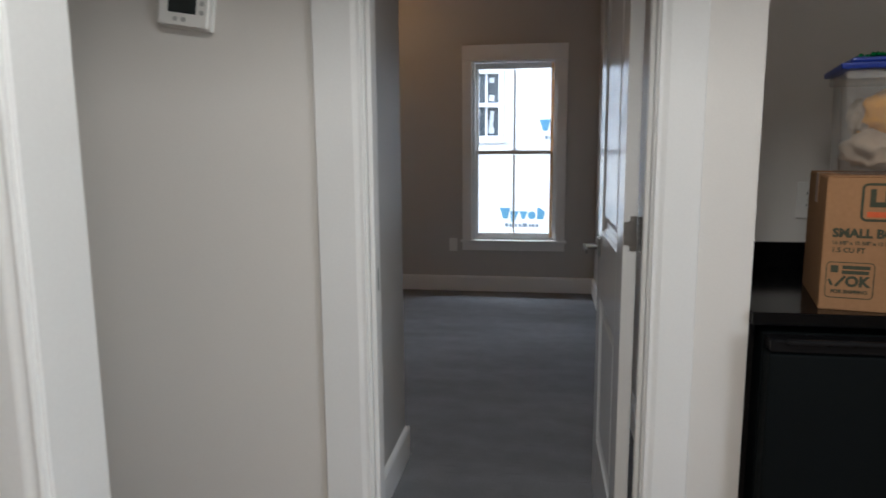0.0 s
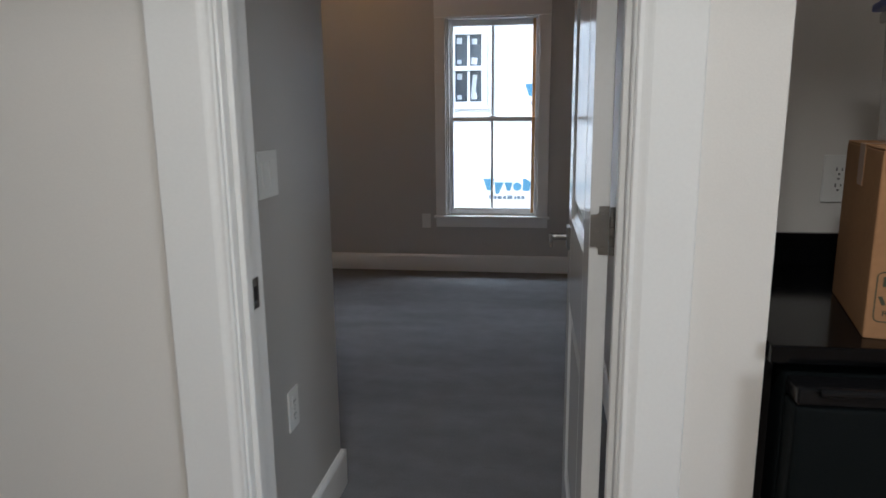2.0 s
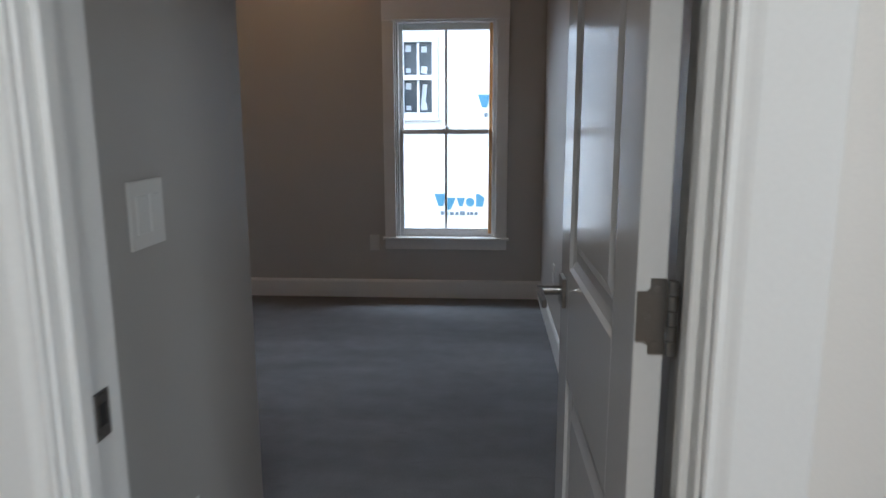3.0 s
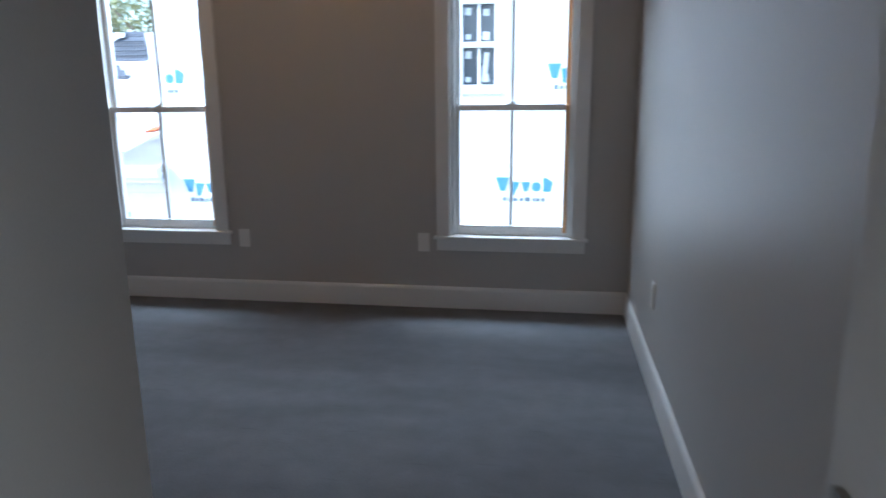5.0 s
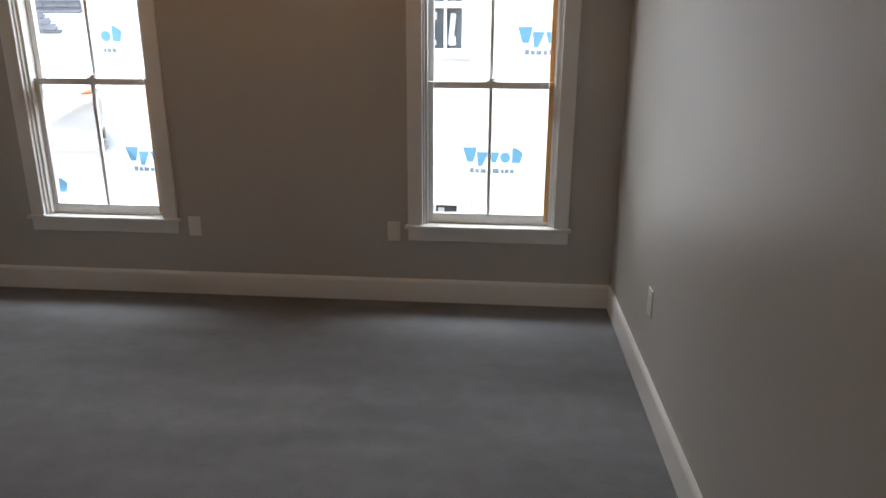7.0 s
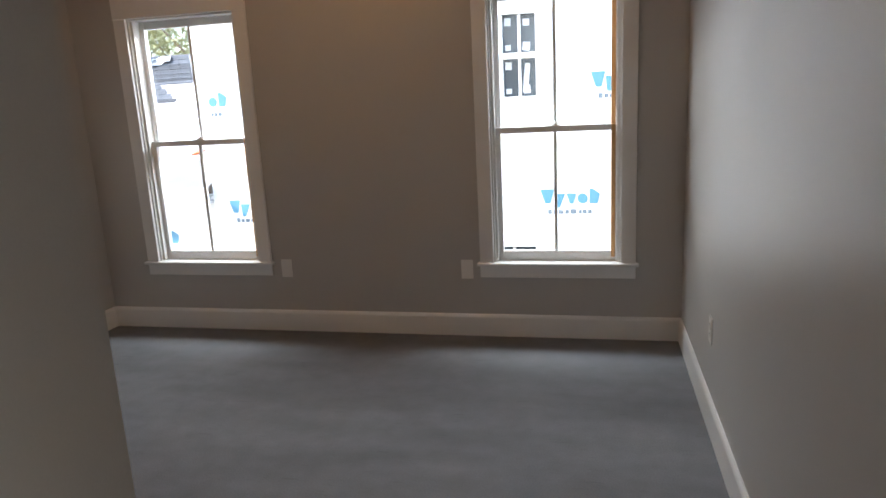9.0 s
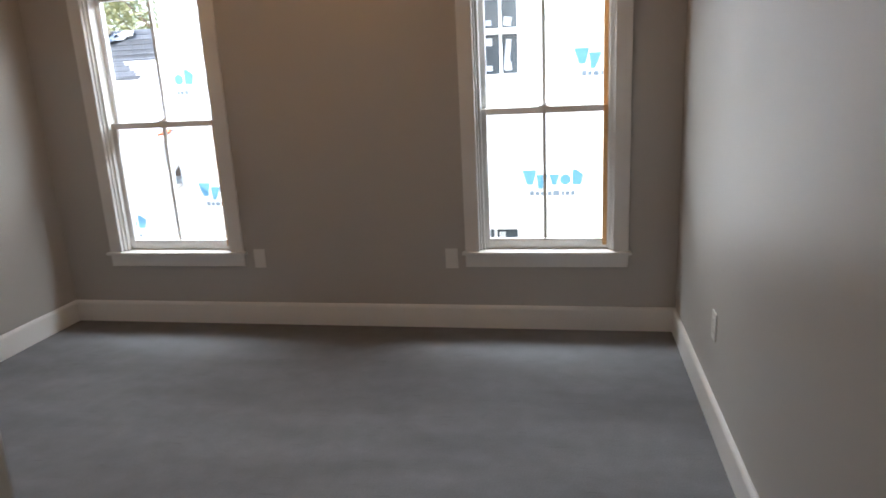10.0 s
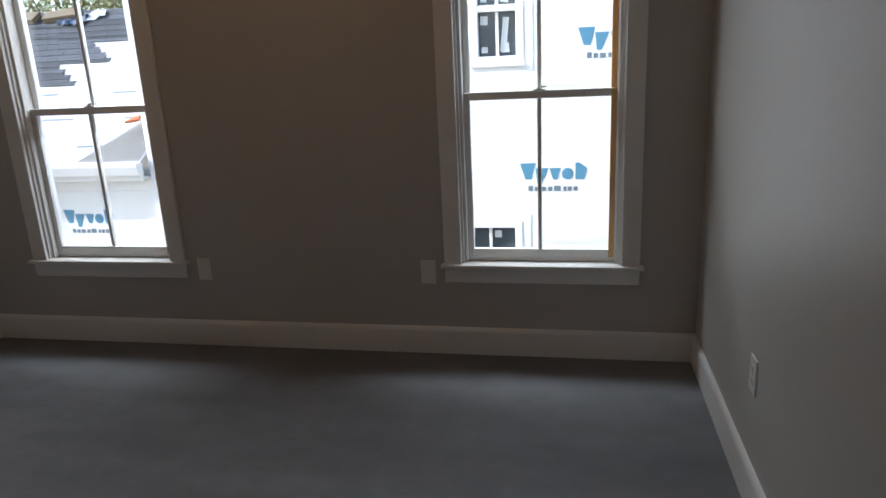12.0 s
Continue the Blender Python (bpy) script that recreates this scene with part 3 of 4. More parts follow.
# ---- kitchenette ----
TOP = 0.895
counter = thing("countertop", "polished black granite countertop with low backsplash", "countertop")
part("slab", block(NICHE_X + 0.003, 1.018, -4.222, NICHE_BACK, TOP - 0.032, TOP, 0.003, 2), GRANITE, counter)
part("backsplash", block(NICHE_X + 0.003, 1.018, NICHE_BACK - 0.02, NICHE_BACK - 0.0005, TOP, 0.978, 0.002, 1), GRANITE, counter)
cab = thing("base_cabinet", "black base cabinet beside the fridge", "cabinet")
part("side_panel", block(NICHE_X + 0.002, NICHE_X + 0.018, -4.19, NICHE_BACK, 0, TOP - 0.033), CABINET, cab)
part("body", block(0.62, 1.016, -4.19, NICHE_BACK, 0.0, TOP - 0.033, 0.002, 1), CABINET, cab)
fr = thing("mini_fridge", "black compact fridge under the counter", "fridge")
part("body", block(0.105, 0.59, -4.215, -3.65, 0.02, 0.845, 0.006, 2), FRIDGE, fr)
part("door", block(0.105, 0.59, -4.275, -4.221, 0.06, 0.812, 0.010, 3), FRIDGE, fr)
bm = bmesh.new()
rounded(bm, slab(bm, 0.105, 0.59, -4.281, -4.221, 0.814, 0.846), 0.009, 3)
part("door_cap", bm, FRIDGE_TRIM, fr, "glossy black plastic top strip")
bm = bmesh.new()
cylinder(bm, (0.135, -4.287, 0.842), (0.575, -4.287, 0.842), 0.008, n=14)
part("handle", bm, FRIDGE_TRIM, fr, "rounded glossy black handle strip")
for x in (0.14, 0.55):
    for y in (-4.17, -3.72):
        bm = bmesh.new()
        cylinder(bm, (x, y, 0), (x, y, 0.02), 0.018, n=14)
        part("foot", bm, SLOT, fr)

BOX_M = pose(0.243, -4.165, TOP, 0, 0, -13)
BW, BD, BH = 0.416, 0.32, 0.322
carton = thing("moving_box", "small brown cardboard moving box with dark print", "box", at=BOX_M)
bm = bmesh.new()
rounded(bm, slab(bm, 0, BW, 0, BD, 0, BH - 0.004), 0.003)
part("body", bm, CARD, carton)
for y0, y1 in ((0.001, BD / 2 - 0.001), (BD / 2 + 0.001, BD - 0.001)):
    part("flap", block(0.001, BW - 0.001, y0, y1, BH - 0.004, BH, 0.0015, 1), CARD, carton)
part("tape", block(-0.0008, BW + 0.0008, BD / 2 - 0.024, BD / 2 + 0.024, BH, BH + 0.0006), CARD_TAPE, carton)
part("tape_end", block(-0.0012, 0, BD / 2 - 0.024, BD / 2 + 0.024, BH - 0.075, BH), CARD_TAPE, carton)
FRONT = Matrix.Translation((0, -0.0006, 0)) @ pose(0, 0, 0, 90)


def print_on(text, x, z, size, bold=0.0, mat=None):
    writing(text, size, mat or INK, "print", carton, FRONT @ pose(x, z, 0), bold=bold)


print_on("SMALL BOX", 0.019, 0.178, 0.0285, 0.0014)
print_on("16 3/8\" x 12 5/8\" x 12 5/8\"", 0.019, 0.160, 0.0118, 0.0003)
print_on("1.5 CU FT", 0.019, 0.141, 0.0165, 0.0004)
print_on("OK", 0.053, 0.060, 0.034, 0.0016)
print_on("FOR SHIPPING", 0.024, 0.042, 0.0120, 0.0004)


def outline(x0, x1, z0, z1, t, r, mat):
    """A printed rounded frame on the box front."""
    bm = bmesh.new()
    def ring(a):
        pts = []
        for cx, cz, s in ((x1 - r, z1 - r, 0), (x0 + r, z1 - r, 90), (x0 + r, z0 + r, 180), (x1 - r, z0 + r, 270)):
            for k in range(5):
                g = radians(s + k * 22.5)
                pts.append(bm.verts.new((cx + (r - a) * math.cos(g), -0.0008, cz + (r - a) * math.sin(g))))
        return pts
    o, i = ring(0), ring(t)
    k = len(o)
    for j in range(k):
        bm.faces.new((o[j], o[(j + 1) % k], i[(j + 1) % k], i[j]))
    part("print_frame", bm, mat, carton)


outline(0.011, 0.113, 0.030, 0.118, 0.0022, 0.010, INK)
outline(0.072, 0.300, 0.216, 0.306, 0.006, 0.014, INK)
bm = bmesh.new()
slab(bm, 0.086, 0.286, -0.0008, 0, 0.226, 0.239)
part("print_stripe", bm, INK_ORANGE, carton)
bm = bmesh.new()
for x in (0.090, 0.120):
    slab(bm, x, x + 0.012, -0.0008, 0, 0.250, 0.292)
slab(bm, 0.090, 0.132, -0.0010, 0, 0.250, 0.262)
for x in (0.150, 0.190, 0.230):
    slab(bm, x, x + 0.026, -0.0008, 0, 0.250, 0.292)
part("print_emblem", bm, INK, carton)
bm = bmesh.new()
for z, x1 in ((0.101, 0.103), (0.089, 0.101)):
    slab(bm, 0.045, x1, -0.0008, 0, z, z + 0.0085)
slab(bm, 0.021, 0.037, -0.0008, 0, 0.092, 0.109)
a = slab(bm, 0.021, 0.027, -0.0008, 0, 0.060, 0.076)
bmesh.ops.rotate(bm, verts=a, cent=(0.024, 0, 0.064), matrix=Matrix.Rotation(radians(-25), 3, "Y"))
a = slab(bm, 0.031, 0.037, -0.0008, 0, 0.058, 0.090)
bmesh.ops.rotate(bm, verts=a, cent=(0.034, 0, 0.060), matrix=Matrix.Rotation(radians(38), 3, "Y"))
part("print_mark", bm, INK, carton)

# plastic tub on the box
TUB_CLEAR = bpy.data.materials.new("cloudy_clear_plastic")
TUB_CLEAR.use_nodes = True
_n, _l = TUB_CLEAR.node_tree.nodes, TUB_CLEAR.node_tree.links
_b = _n["Principled BSDF"]
_b.inputs["Base Color"].default_value = (0.82, 0.80, 0.76, 1)
_b.inputs["Roughness"].default_value = 0.25
_t, _m = _n.new("ShaderNodeBsdfTransparent"), _n.new("ShaderNodeMixShader")
_noise, _r = _n.new("ShaderNodeTexNoise"), _n.new("ShaderNodeMapRange")
_noise.inputs["Scale"].default_value = 9
_r.inputs["To Min"].default_value, _r.inputs["To Max"].default_value = 0.20, 0.34
_l.new(_noise.outputs["Fac"], _r.inputs["Value"])
_l.new(_r.outputs[0], _m.inputs[0])
_l.new(_t.outputs[0], _m.inputs[1])
_l.new(_b.outputs[0], _m.inputs[2])
_l.new(_m.outputs[0], _n["Material Output"].inputs["Surface"])

tub = thing("storage_tub", "clear plastic storage tub with a blue lid", "storage tub", at=BOX_M @ pose(0.030, 0.03, BH + 0.001))
TW, TD, TH = 0.32, 0.25, 0.247
bm = bmesh.new()
outer = []
for z, grow in ((0, -0.008), (TH, 0.0)):
    outer.append([bm.verts.new(p) for p in ((-grow, -grow, z), (TW + grow, -grow, z), (TW + grow, TD + grow, z), (-grow, TD + grow, z))])
for i in range(4):
    bm.faces.new((outer[0][i], outer[0][(i + 1) % 4], outer[1][(i + 1) % 4], outer[1][i]))
bm.faces.new(outer[0][::-1])
bmesh.ops.bevel(bm, geom=[e for e in bm.edges if abs(e.verts[0].co.z - e.verts[1].co.z) > 0.1], offset=0.022, segments=4, affect="EDGES")
part("tub_wall", bm, TUB_CLEAR, tub, smooth=True)
bm = bmesh.new()
rounded(bm, slab(bm, -0.006, TW + 0.006, -0.006, TD + 0.006, TH - 0.026, TH - 0.004), 0.006)
part("rim", bm, TUB_CLEAR, tub)
bm = bmesh.new()
rounded(bm, slab(bm, -0.018, TW + 0.018, -0.018, TD + 0.018, TH - 0.003, TH + 0.012), 0.005, 2)
rounded(bm, slab(bm, 0.004, TW - 0.004, 0.004, TD - 0.004, TH + 0.010, TH + 0.026), 0.008, 2)
part("lid", bm, LID, tub, "bright blue plastic lid")


def lump(name, cx, cy, cz, sx, sy, sz, mat, seed, parent, label):
    bm = bmesh.new()
    bmesh.ops.create_icosphere(bm, subdivisions=4, radius=1)
    for v in bm.verts:
        shift = Vector((seed, seed * 2.0, 0))
        k = 1 + 0.24 * noise.noise(v.co * 1.7 + shift) + 0.20 * noise.noise(v.co * 3.7 + shift) + 0.09 * noise.noise(v.co * 9.0 + shift)
        v.co = Vector((cx + v.co.x * sx * k, cy + v.co.y * sy * k, cz + v.co.z * sz * k))
    part(name, bm, mat, parent, label, smooth=True)


lump("contents", 0.182, 0.112, 0.140, 0.128, 0.100, 0.088, YELLOW, 1, tub, "yellow cloth bundle")
lump("contents", 0.095, 0.120, 0.062, 0.080, 0.090, 0.054, CREAM, 2, tub, "cream paper packets")
lump("contents", 0.225, 0.120, 0.058, 0.078, 0.090, 0.050, CREAM, 5, tub, "cream paper packets")
lump("contents", 0.205, 0.050, 0.105, 0.075, 0.042, 0.026, ORANGE_ITEM, 3, tub, "orange wrapper")
lump("contents", 0.050, 0.130, 0.140, 0.026, 0.055, 0.045, CREAM, 4, tub, "cream paper packet")
bm = bmesh.new()
rounded(bm, slab(bm, 0.125, 0.205, -0.026, -0.006, TH - 0.030, TH + 0.016), 0.005, 2)
part("latch", bm, YELLOW_PLASTIC, tub, "yellow plastic latch")

gar = thing("bead_garland", "shiny green bead garland lying on the tub lid", "garland", at=BOX_M @ pose(0.030, 0.03, BH + 0.001))
rnd = random.Random(4)
bm = bmesh.new()
for i in range(70):
    g = i * 0.42
    r = 0.030 + 0.0009 * i
    bmesh.ops.create_icosphere(bm, subdivisions=1, radius=0.0065, matrix=Matrix.Translation((0.135 + 1.15 * r * math.cos(g), 0.10 + 0.8 * r * math.sin(g), TH + 0.0325 + 0.004 * rnd.random())))
part("beads", bm, GARLAND, gar, smooth=True)

# ---- outside ----
GROUND = -2.9
structure("ground", block(-900, 900, -900, 900, GROUND - 0.5, GROUND), EARTH, "bare brown earth of a building site", "ground")
own = structure("wall_own_house", block(LEFT - 0.1, HALL_E + 0.1, HALL_S - 0.1, WALL_T - 0.002, GROUND, -0.201), BRICK_OUT, "lower storey wall of the own house", "wall")

FY = 3.15       # face of the house opposite
FX = -4.77      # its corner beside the lower wing
EAVES = 3.15    # two storeys, as high as the own house
house = thing("house", "unfinished house opposite, wrapped in white house wrap", "house")
UP_X, LOW_X = (-1.412, -1.018), (-1.585, -1.050)    # openings of the upper and the lower window
UP_Z, LOW_Z = (1.36, 2.22), (-1.0, -0.125)
bm = bmesh.new()
slab(bm, FX, LOW_X[0], FY, FY + 0.2, GROUND, EAVES)
slab(bm, UP_X[1], 4.5, FY, FY + 0.2, GROUND, EAVES)
for z0, z1 in ((GROUND, LOW_Z[0]), (LOW_Z[1], UP_Z[0]), (UP_Z[1], EAVES)):
    slab(bm, LOW_X[0], UP_X[1], FY, FY + 0.2, z0, z1)
slab(bm, LOW_X[1], UP_X[1], FY, FY + 0.2, *LOW_Z)
slab(bm, LOW_X[0], UP_X[0], FY, FY + 0.2, *UP_Z)
slab(bm, FX, FX + 0.2, FY + 0.2, FY + 7, GROUND, EAVES)
slab(bm, 4.3, 4.5, FY + 0.2, FY + 7, GROUND, EAVES)
part("wall", bm, WRAP, house, "white house wrap with blue print")
bm = bmesh.new()
for s in (-1, 1):
    vs = [bm.verts.new(p) for p in ((FX - 0.4, FY + 3.5 + s * 3.85, 3.16), (4.9, FY + 3.5 + s * 3.85, 3.16), (4.9, FY + 3.5, 5.4), (FX - 0.4, FY + 3.5, 5.4))]
    bm.faces.new(vs)
bmesh.ops.solidify(bm, geom=bm.faces[:], thickness=0.15)
part("roof", bm, SHINGLE, house)


def house_window(x0, x1, z0, z1):
    w = part("window", block(x0, x1, FY + 0.08, FY + 0.1, z0, z1), DARK_PANE, house, "narrow white window with dark panes and paper stickers")
    t = 0.032
    mid = (z0 + z1) / 2
    xm = (x0 + x1) / 2
    for a in ((x0 - 0.036, x0 + t, z0 - 0.032, z1 + 0.04), (x1 - t, x1 + 0.036, z0 - 0.032, z1 + 0.04)):
        part("frame", block(a[0], a[1], FY - 0.010, FY + 0.085, a[2], a[3], 0.004, 1), FASCIA, w)
    for a in ((z0 - 0.032, z0 + t), (mid - 0.028, mid + 0.028), (z1 - t, z1 + 0.04)):
        part("frame", block(x0 + t, x1 - t, FY - 0.008, FY + 0.084, a[0], a[1], 0.004, 1), FASCIA, w)
    part("muntin", block(xm - 0.013, xm + 0.013, FY + 0.03, FY + 0.083, z0 + t, mid - 0.028), FASCIA, w)
    part("muntin", block(xm - 0.013, xm + 0.013, FY + 0.03, FY + 0.083, mid + 0.028, z1 - t), FASCIA, w)
    part("sill", block(x0 - 0.05, x1 + 0.05, FY - 0.022, FY + 0.02, z0 - 0.056, z0 - 0.033), FASCIA, w)

    def sticker(xa, xb, za, zb, turn=0.0, proud=0.0):
        bm = block(xa, xb, FY + 0.077 - proud, FY + 0.0798 - proud, za, zb)
        bmesh.ops.rotate(bm, verts=bm.verts, cent=((xa + xb) / 2, 0, (za + zb) / 2), matrix=Matrix.Rotation(radians(turn), 3, "Y"))
        part("sticker", bm, STICKER, w)

    for base in (z0 + t, mid + 0.028):
        h = mid - 0.028 - z0 - t
        sticker(x0 + t + 0.02, x0 + t + 0.075, base + h * 0.08, base + h * 0.22)
        sticker(x0 + t + 0.015, x0 + t + 0.080, base + h * 0.72, base + h * 0.92, 3)
        if base < mid:
            sticker(xm + 0.035, xm + 0.088, base + h * 0.10, base + h * 0.88, 6)
            sticker(xm + 0.030, xm + 0.100, base + h * 0.08, base + h * 0.30, -5, 0.004)
        else:
            sticker(xm + 0.035, xm + 0.100, base + h * 0.70, base + h * 0.88)
            sticker(xm + 0.030, xm + 0.102, base + h * 0.06, base + h * 0.28, 8)
    # folded wrap and tape beside the frame
    part("tape", block(x1 + 0.055, x1 + 0.115, FY - 0.006, FY - 0.001, z0 - 0.1, z1 + 0.1), STICKER, w)


house_window(*UP_X, *UP_Z)
house_window(*LOW_X, *LOW_Z)


def wrap_print(x, z, y, first=0):
    """A blue trade mark on the wrap, as plain shapes, with a grey row of small blocks below."""
    y0, y1 = y - 0.0035, y - 0.0005
    shapes = (
        ((-0.03, 0.150), (0.112, 0.150), (0.075, 0.004), (0.018, 0.004)),      # tapered block
        ((0.112, 0.104), (0.228, 0.104), (0.165, -0.040), (0.128, -0.040)),    # slanted wedge
        ((0.236, 0.104), (0.338, 0.104), (0.305, 0.0), (0.268, 0.0)),          # wedge
        tuple((0.397 + 0.052 * math.cos(k * 0.524), 0.052 + 0.053 * math.sin(k * 0.524)) for k in range(12)),   # disc
        ((0.466, 0.150), (0.502, 0.150), (0.570, 0.100), (0.545, 0.0), (0.466, 0.0)),   # bevelled block
    )
    lie = Matrix(((1, 0, 0, x), (0, 0, 1, y0), (0, 1, 0, z), (0, 0, 0, 1)))
    for outline_points in shapes[first:]:
        part("print", sweep(outline_points, y1 - y0, lie), WRAP_BLUE, house, "blue printed shape")
    bm = bmesh.new()
    at = x + 0.045
    for k, w in enumerate((0.050, 0.046, 0.062, 0.046, 0.075, 0.034, 0.046, 0.046)):
        if first == 0 or k > 4:
            slab(bm, at, at + w * 0.80, y0, y1, z - 0.105, z - (0.058 if k in (0, 4) else 0.066))
        at += w * 1.13
    part("small_print", bm, WRAP_GREY, house, "row of small grey printed blocks")


for x, z, y, first in ((-1.0, 0.295, FY, 0), (-0.49, 1.445, FY, 0), (-4.55, 0.24, FY, 0), (-5.03, 1.445, FY, 3), (-2.75, 1.445, FY, 0), (1.3, 0.295, FY, 0), (-5.92, -0.135, FY + 0.1, 0)):
    wrap_print(x, z, y, first)
# loose seams of the wrap
bm = bmesh.new()
for x0, x1, z in ((FX, 4.5, 1.12), (FX, LOW_X[0] - 0.06, -0.30), (UP_X[1] + 0.14, 4.5, -0.30)):
    slab(bm, x0, x1, FY - 0.004, FY - 0.0005, z, z + 0.05)
part("seam", bm, STICKER, house)

# lower wing with a roof being shingled
wing = thing("house_wing", "low wing with a half-shingled roof, white gutter", "house")
EAVE_Z, EAVE_Y, PITCH = 0.55, FY + 0.05, math.atan(0.70)
WX0 = -12.0
part("wall", block(WX0, FX - 0.004, FY + 0.1, FY + 0.3, GROUND, EAVE_Z - 0.12), WRAP, wing, "white house wrap")
part("soffit", block(WX0, FX - 0.02, EAVE_Y - 0.12, FY + 0.12, EAVE_Z - 0.19, EAVE_Z - 0.16), FASCIA, wing)
part("fascia", block(WX0, FX - 0.02, EAVE_Y - 0.15, EAVE_Y - 0.12, EAVE_Z - 0.20, EAVE_Z - 0.02, 0.004, 1), FASCIA, wing)
part("frieze", block(WX0, FX - 0.02, FY + 0.07, FY + 0.099, EAVE_Z - 0.33, EAVE_Z - 0.20, 0.004, 1), FASCIA, wing)
m = pose(FX - 0.01, EAVE_Y - 0.135, EAVE_Z - 0.09, 0, -90, 0)
part("gutter", sweep([(0.075, 0.0), (0.075, -0.10), (0.065, -0.108), (0.06, -0.10), (0.045, -0.105), (-0.045, -0.075), (-0.045, 0.0)], -(WX0 - FX) - 0.02, m), FASCIA, wing, "white gutter")
SL = 2.93       # slope length
RM = pose(0, EAVE_Y - 0.15, EAVE_Z - 0.02) @ Matrix.Rotation(PITCH, 4, "X")
bm = block(WX0, FX - 0.03, 0, SL, -0.03, 0.0)
bm.transform(RM)
roof = part("roof", bm, UNDERLAY, wing, "white underlayment with faint print")
bm = block(WX0, FX - 0.03, -0.2, 0.0, -0.03, 0.0)
bm.transform(RM @ Matrix.Translation((0, SL, 0)) @ Matrix.Rotation(-2 * PITCH, 4, "X") @ Matrix.Translation((0, 0.2, 0)))
part("ridge_back", bm, UNDERLAY, roof)
bm = bmesh.new()
for k in range(1, 4):
    slab(bm, WX0, FX - 0.03, 0.45 * k, 0.45 * k + 0.03, 0.001, 0.005)
bm.transform(RM)
part("overlap", bm, WRAP, roof)
rnd = random.Random(9)
for k in range(1, 4):
    for j in range(5):
        x = -5.3 - 1.1 * j - 0.35 * (k % 2)
        bm = block(x, x + 0.34 + 0.15 * rnd.random(), 0.45 * k - 0.20, 0.45 * k - 0.175, 0.001, 0.003)
        bm.transform(RM)
        part("roof_print", bm, WRAP_GREY, roof)
# copper scrap and grey flashing at the valley
bm = sweep([(-0.075, -0.035), (0.075, -0.02), (0.07, 0.05), (0.02, 0.03)], 0.022, Matrix())
bm.transform(RM @ pose(FX - 0.40, 0.66, 0.004, 0, 0, 8))
part("flashing_scrap", bm, FLASH, roof, "orange-brown metal scrap")
bm = bmesh.new()
vs = [bm.verts.new(p) for p in ((FX - 0.75, 0.03, 0.006), (FX - 0.05, 0.03, 0.006), (FX - 0.05, 0.75, 0.012), (FX - 0.30, 0.60, 0.012))]
bm.faces.new(vs)
bmesh.ops.solidify(bm, geom=bm.faces[:], thickness=0.004)
bm.transform(RM)
part("flashing", bm, FLASH_GREY, roof, "grey metal flashing")

# shingle strips, stepped at the working edge
shape = bmesh.new()
for i in range(6):
    slab(shape, i * 0.1667 + 0.003, (i + 1) * 0.1667 - 0.003, 0, 0.085, 0, 0.007)
strip = mesh_of("shingle", shape, SHINGLE)
COURSE, n_course = 0.062, 31
for down in range(n_course):      # courses below the ridge
    y = SL - COURSE * (down + 1)
    # the valley runs back from the corner of the tall house
    edge = FX - 0.68 * max(0.0, 0.82 * y - 0.1)
    if down >= 12:
        start, far = (12, 0.52) if down < 19 else (19, 1.02) if down < 26 else (26, 1.45)
        edge -= far - 0.07 * ((down - start) // 2) - 0.012 * (down % 2)
    x = edge - 1.0
    while x > -9.0:
        ob = new("shingle", strip)
        ob.parent = roof
        ob.matrix_local = RM @ pose(x, y, 0.004 + 0.002 * (down % 2), -3.2)
        x -= 1.0
# bundles and scraps on the ridge
for x, dy, turn in ((-7.15, 0.14, 8), (-7.75, 0.15, -6)):
    b = thing("shingle_bundle", "tan paper-wrapped shingle bundle lying on the roof", "building material", group="bundles on the roof", at=RM @ pose(x, SL - dy, 0.012, 0, 0, turn))
    for k in range(2):
        bm = block(-0.24, 0.24, -0.09, 0.09, 0.04 * k, 0.04 * k + 0.037, 0.008, 2)
        part("bundle", bm, BUNDLE, b)

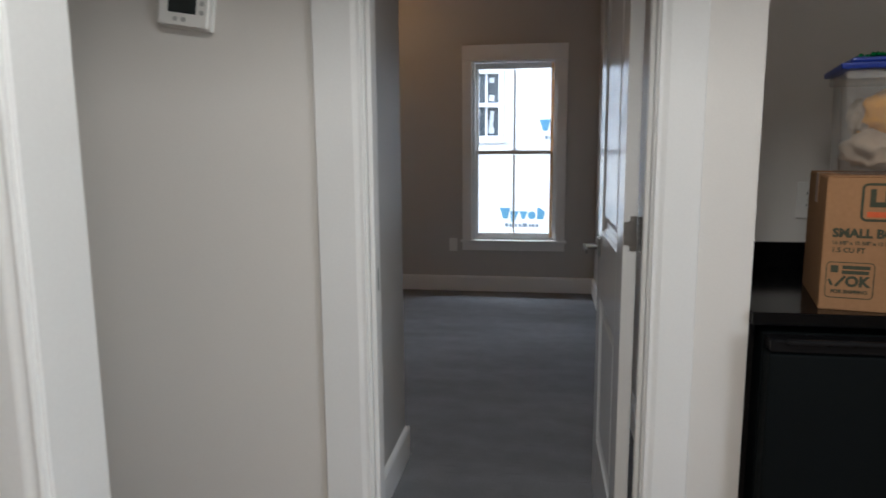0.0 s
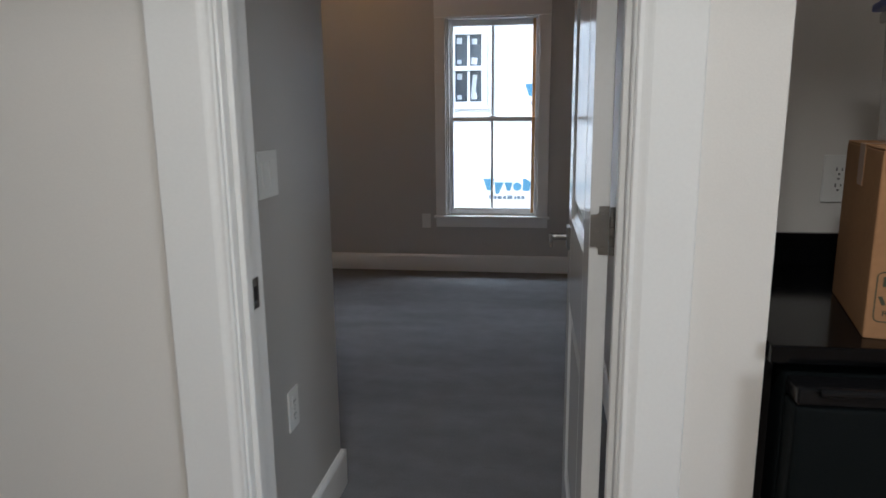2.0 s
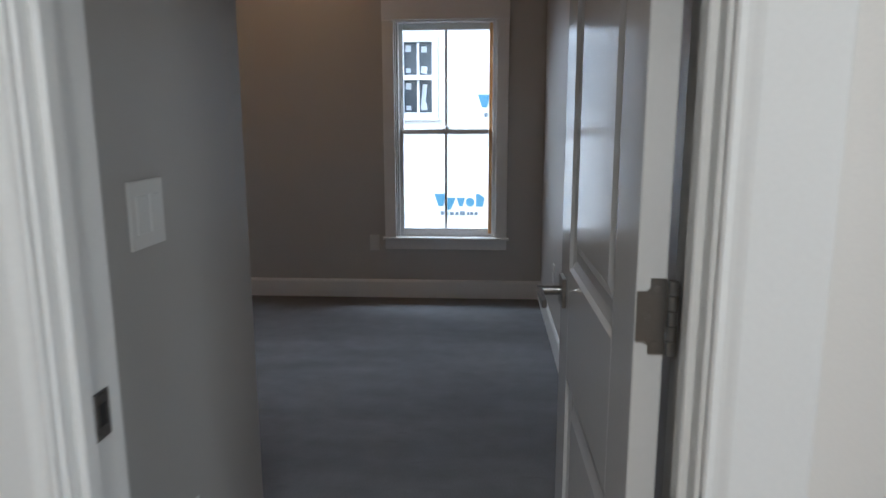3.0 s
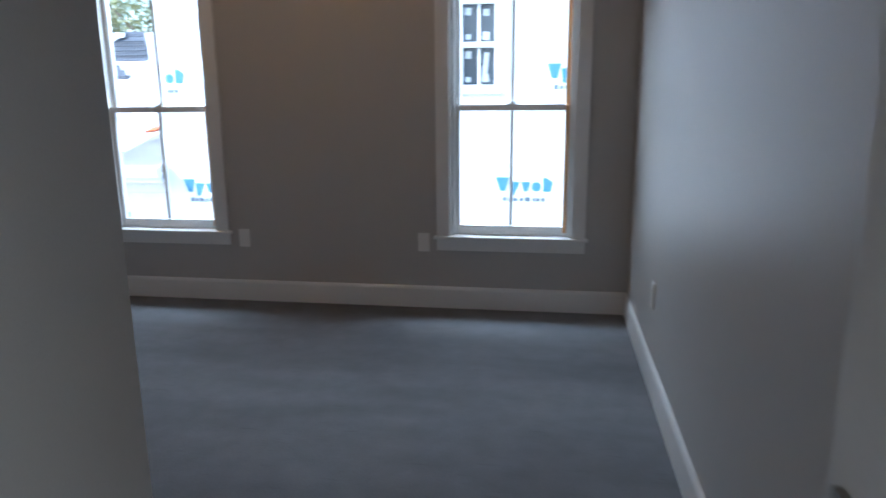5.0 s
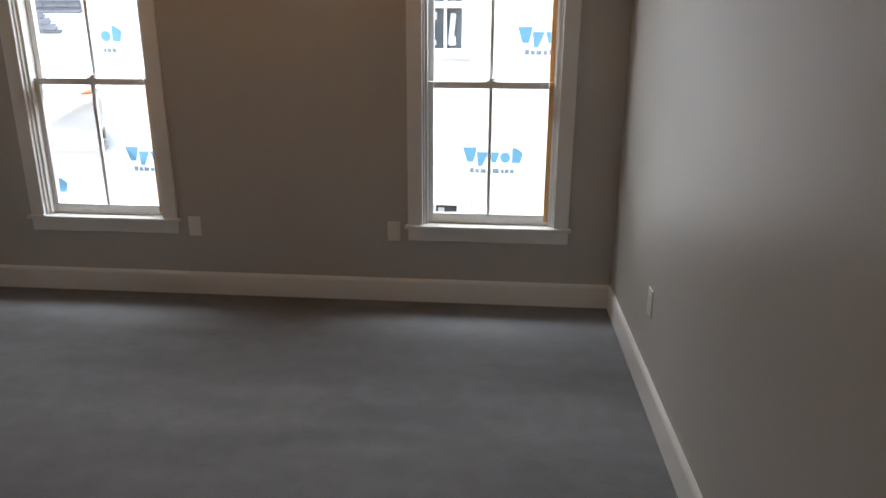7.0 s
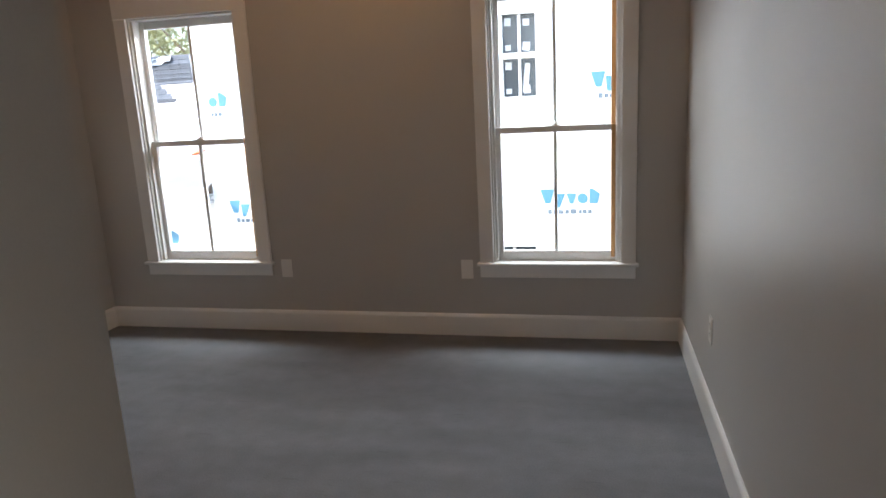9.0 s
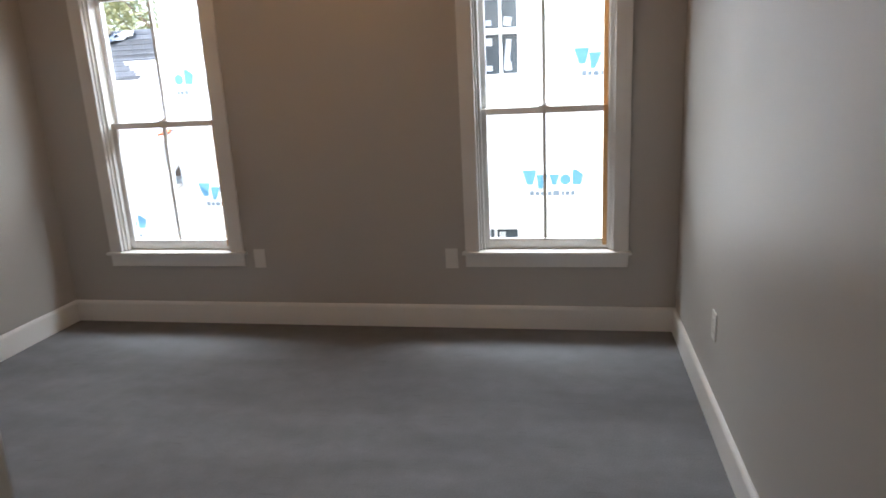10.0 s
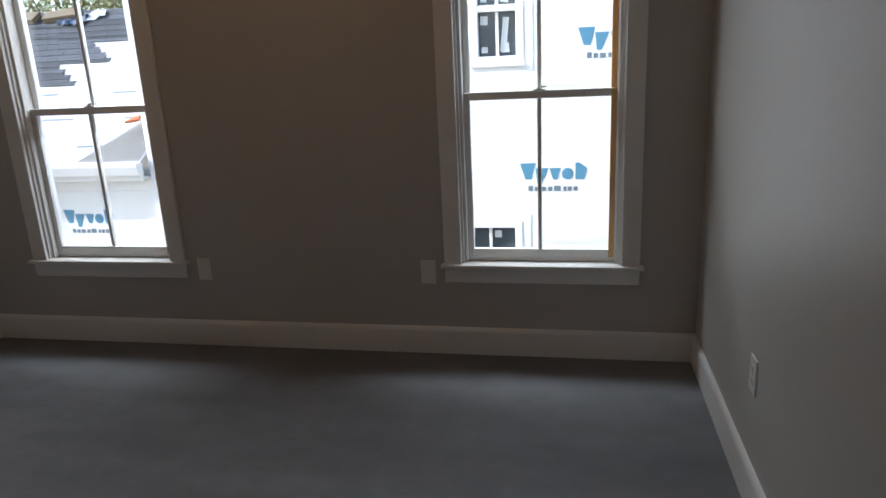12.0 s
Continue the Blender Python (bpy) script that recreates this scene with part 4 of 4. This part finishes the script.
# crumpled white wrapper on the ridge
scrap = thing("plastic_wrapper", "crumpled white plastic wrapper on the roof", "plastic wrapper", at=RM @ pose(-6.66, SL - 0.16, 0.014, 0, 0, 20))
bm = bmesh.new()
bmesh.ops.create_grid(bm, x_segments=14, y_segments=10, size=0.5)
for v in bm.verts:
    v.co = Vector((v.co.x * 0.28, v.co.y * 0.18, 0.03 + 0.05 * noise.noise(Vector((v.co.x * 4.0, v.co.y * 4.0, 3.3)))))
part("sheet", bm, STICKER, scrap)
tarp = thing("tarp_scrap", "crumpled slate-blue tarp lying on the roof", "tarp", at=RM @ pose(-6.95, SL - 0.24, 0.014, 0, 0, -12))
bm = bmesh.new()
bmesh.ops.create_grid(bm, x_segments=16, y_segments=10, size=0.5)
for v in bm.verts:
    v.co = Vector((v.co.x * 0.42, v.co.y * 0.24, 0.035 + 0.06 * noise.noise(Vector((v.co.x * 5.0, v.co.y * 4.0, 7.7)))))
part("sheet", bm, BLUE_TARP, tarp)


def tree(x, y, height, seed):
    rnd = random.Random(seed)
    t = thing("tree", "tall tree with thin yellow-green spring leaves", "tree", group="trees behind the house", at=pose(x, y, GROUND))
    bm = bmesh.new()
    cylinder(bm, (0, 0, 0), (0.1, 0, height * 0.6), 0.22, 0.10, 10)
    tips = []
    for i in range(16):
        g, z = rnd.random() * 6.28, height * (0.30 + 0.4 * rnd.random())
        r = height * (0.12 + 0.16 * rnd.random())
        tip = Vector((r * math.cos(g), r * math.sin(g), z + r * (0.7 + 0.6 * rnd.random())))
        cylinder(bm, (0.08 * z / height, 0, z), tip, 0.06, 0.015, 6)
        tips.append((Vector((0, 0, z)), tip))
    part("trunk", bm, BARK, t)
    verts, faces = [], []
    for a, b in tips:
        for i in range(620):
            k = 0.45 + 0.65 * rnd.random()
            c = a.lerp(b, k) + Vector((rnd.gauss(0, 0.42), rnd.gauss(0, 0.42), rnd.gauss(0, 0.36)))
            s = 0.035 + 0.05 * rnd.random()
            u = Vector((rnd.gauss(0, 1), rnd.gauss(0, 1), rnd.gauss(0, 1))).normalized()
            w = u.orthogonal().normalized()
            n0 = len(verts)
            verts += [c - u * s, c + w * s * 0.5, c + u * s, c - w * s * 0.5]
            faces.append((n0, n0 + 1, n0 + 2, n0 + 3))
    me = bpy.data.meshes.new("crown")
    me.from_pydata([tuple(v) for v in verts], [], faces)
    me.materials.append(LEAF)
    ob = new("crown", me)
    ob.parent = t


for i, (x, y, h) in enumerate(((-13.5, 17, 8.6), (-17.5, 19, 9.4), (-10.6, 18, 9.0), (-22, 22, 10.0))):
    tree(x, y, h, 20 + i)
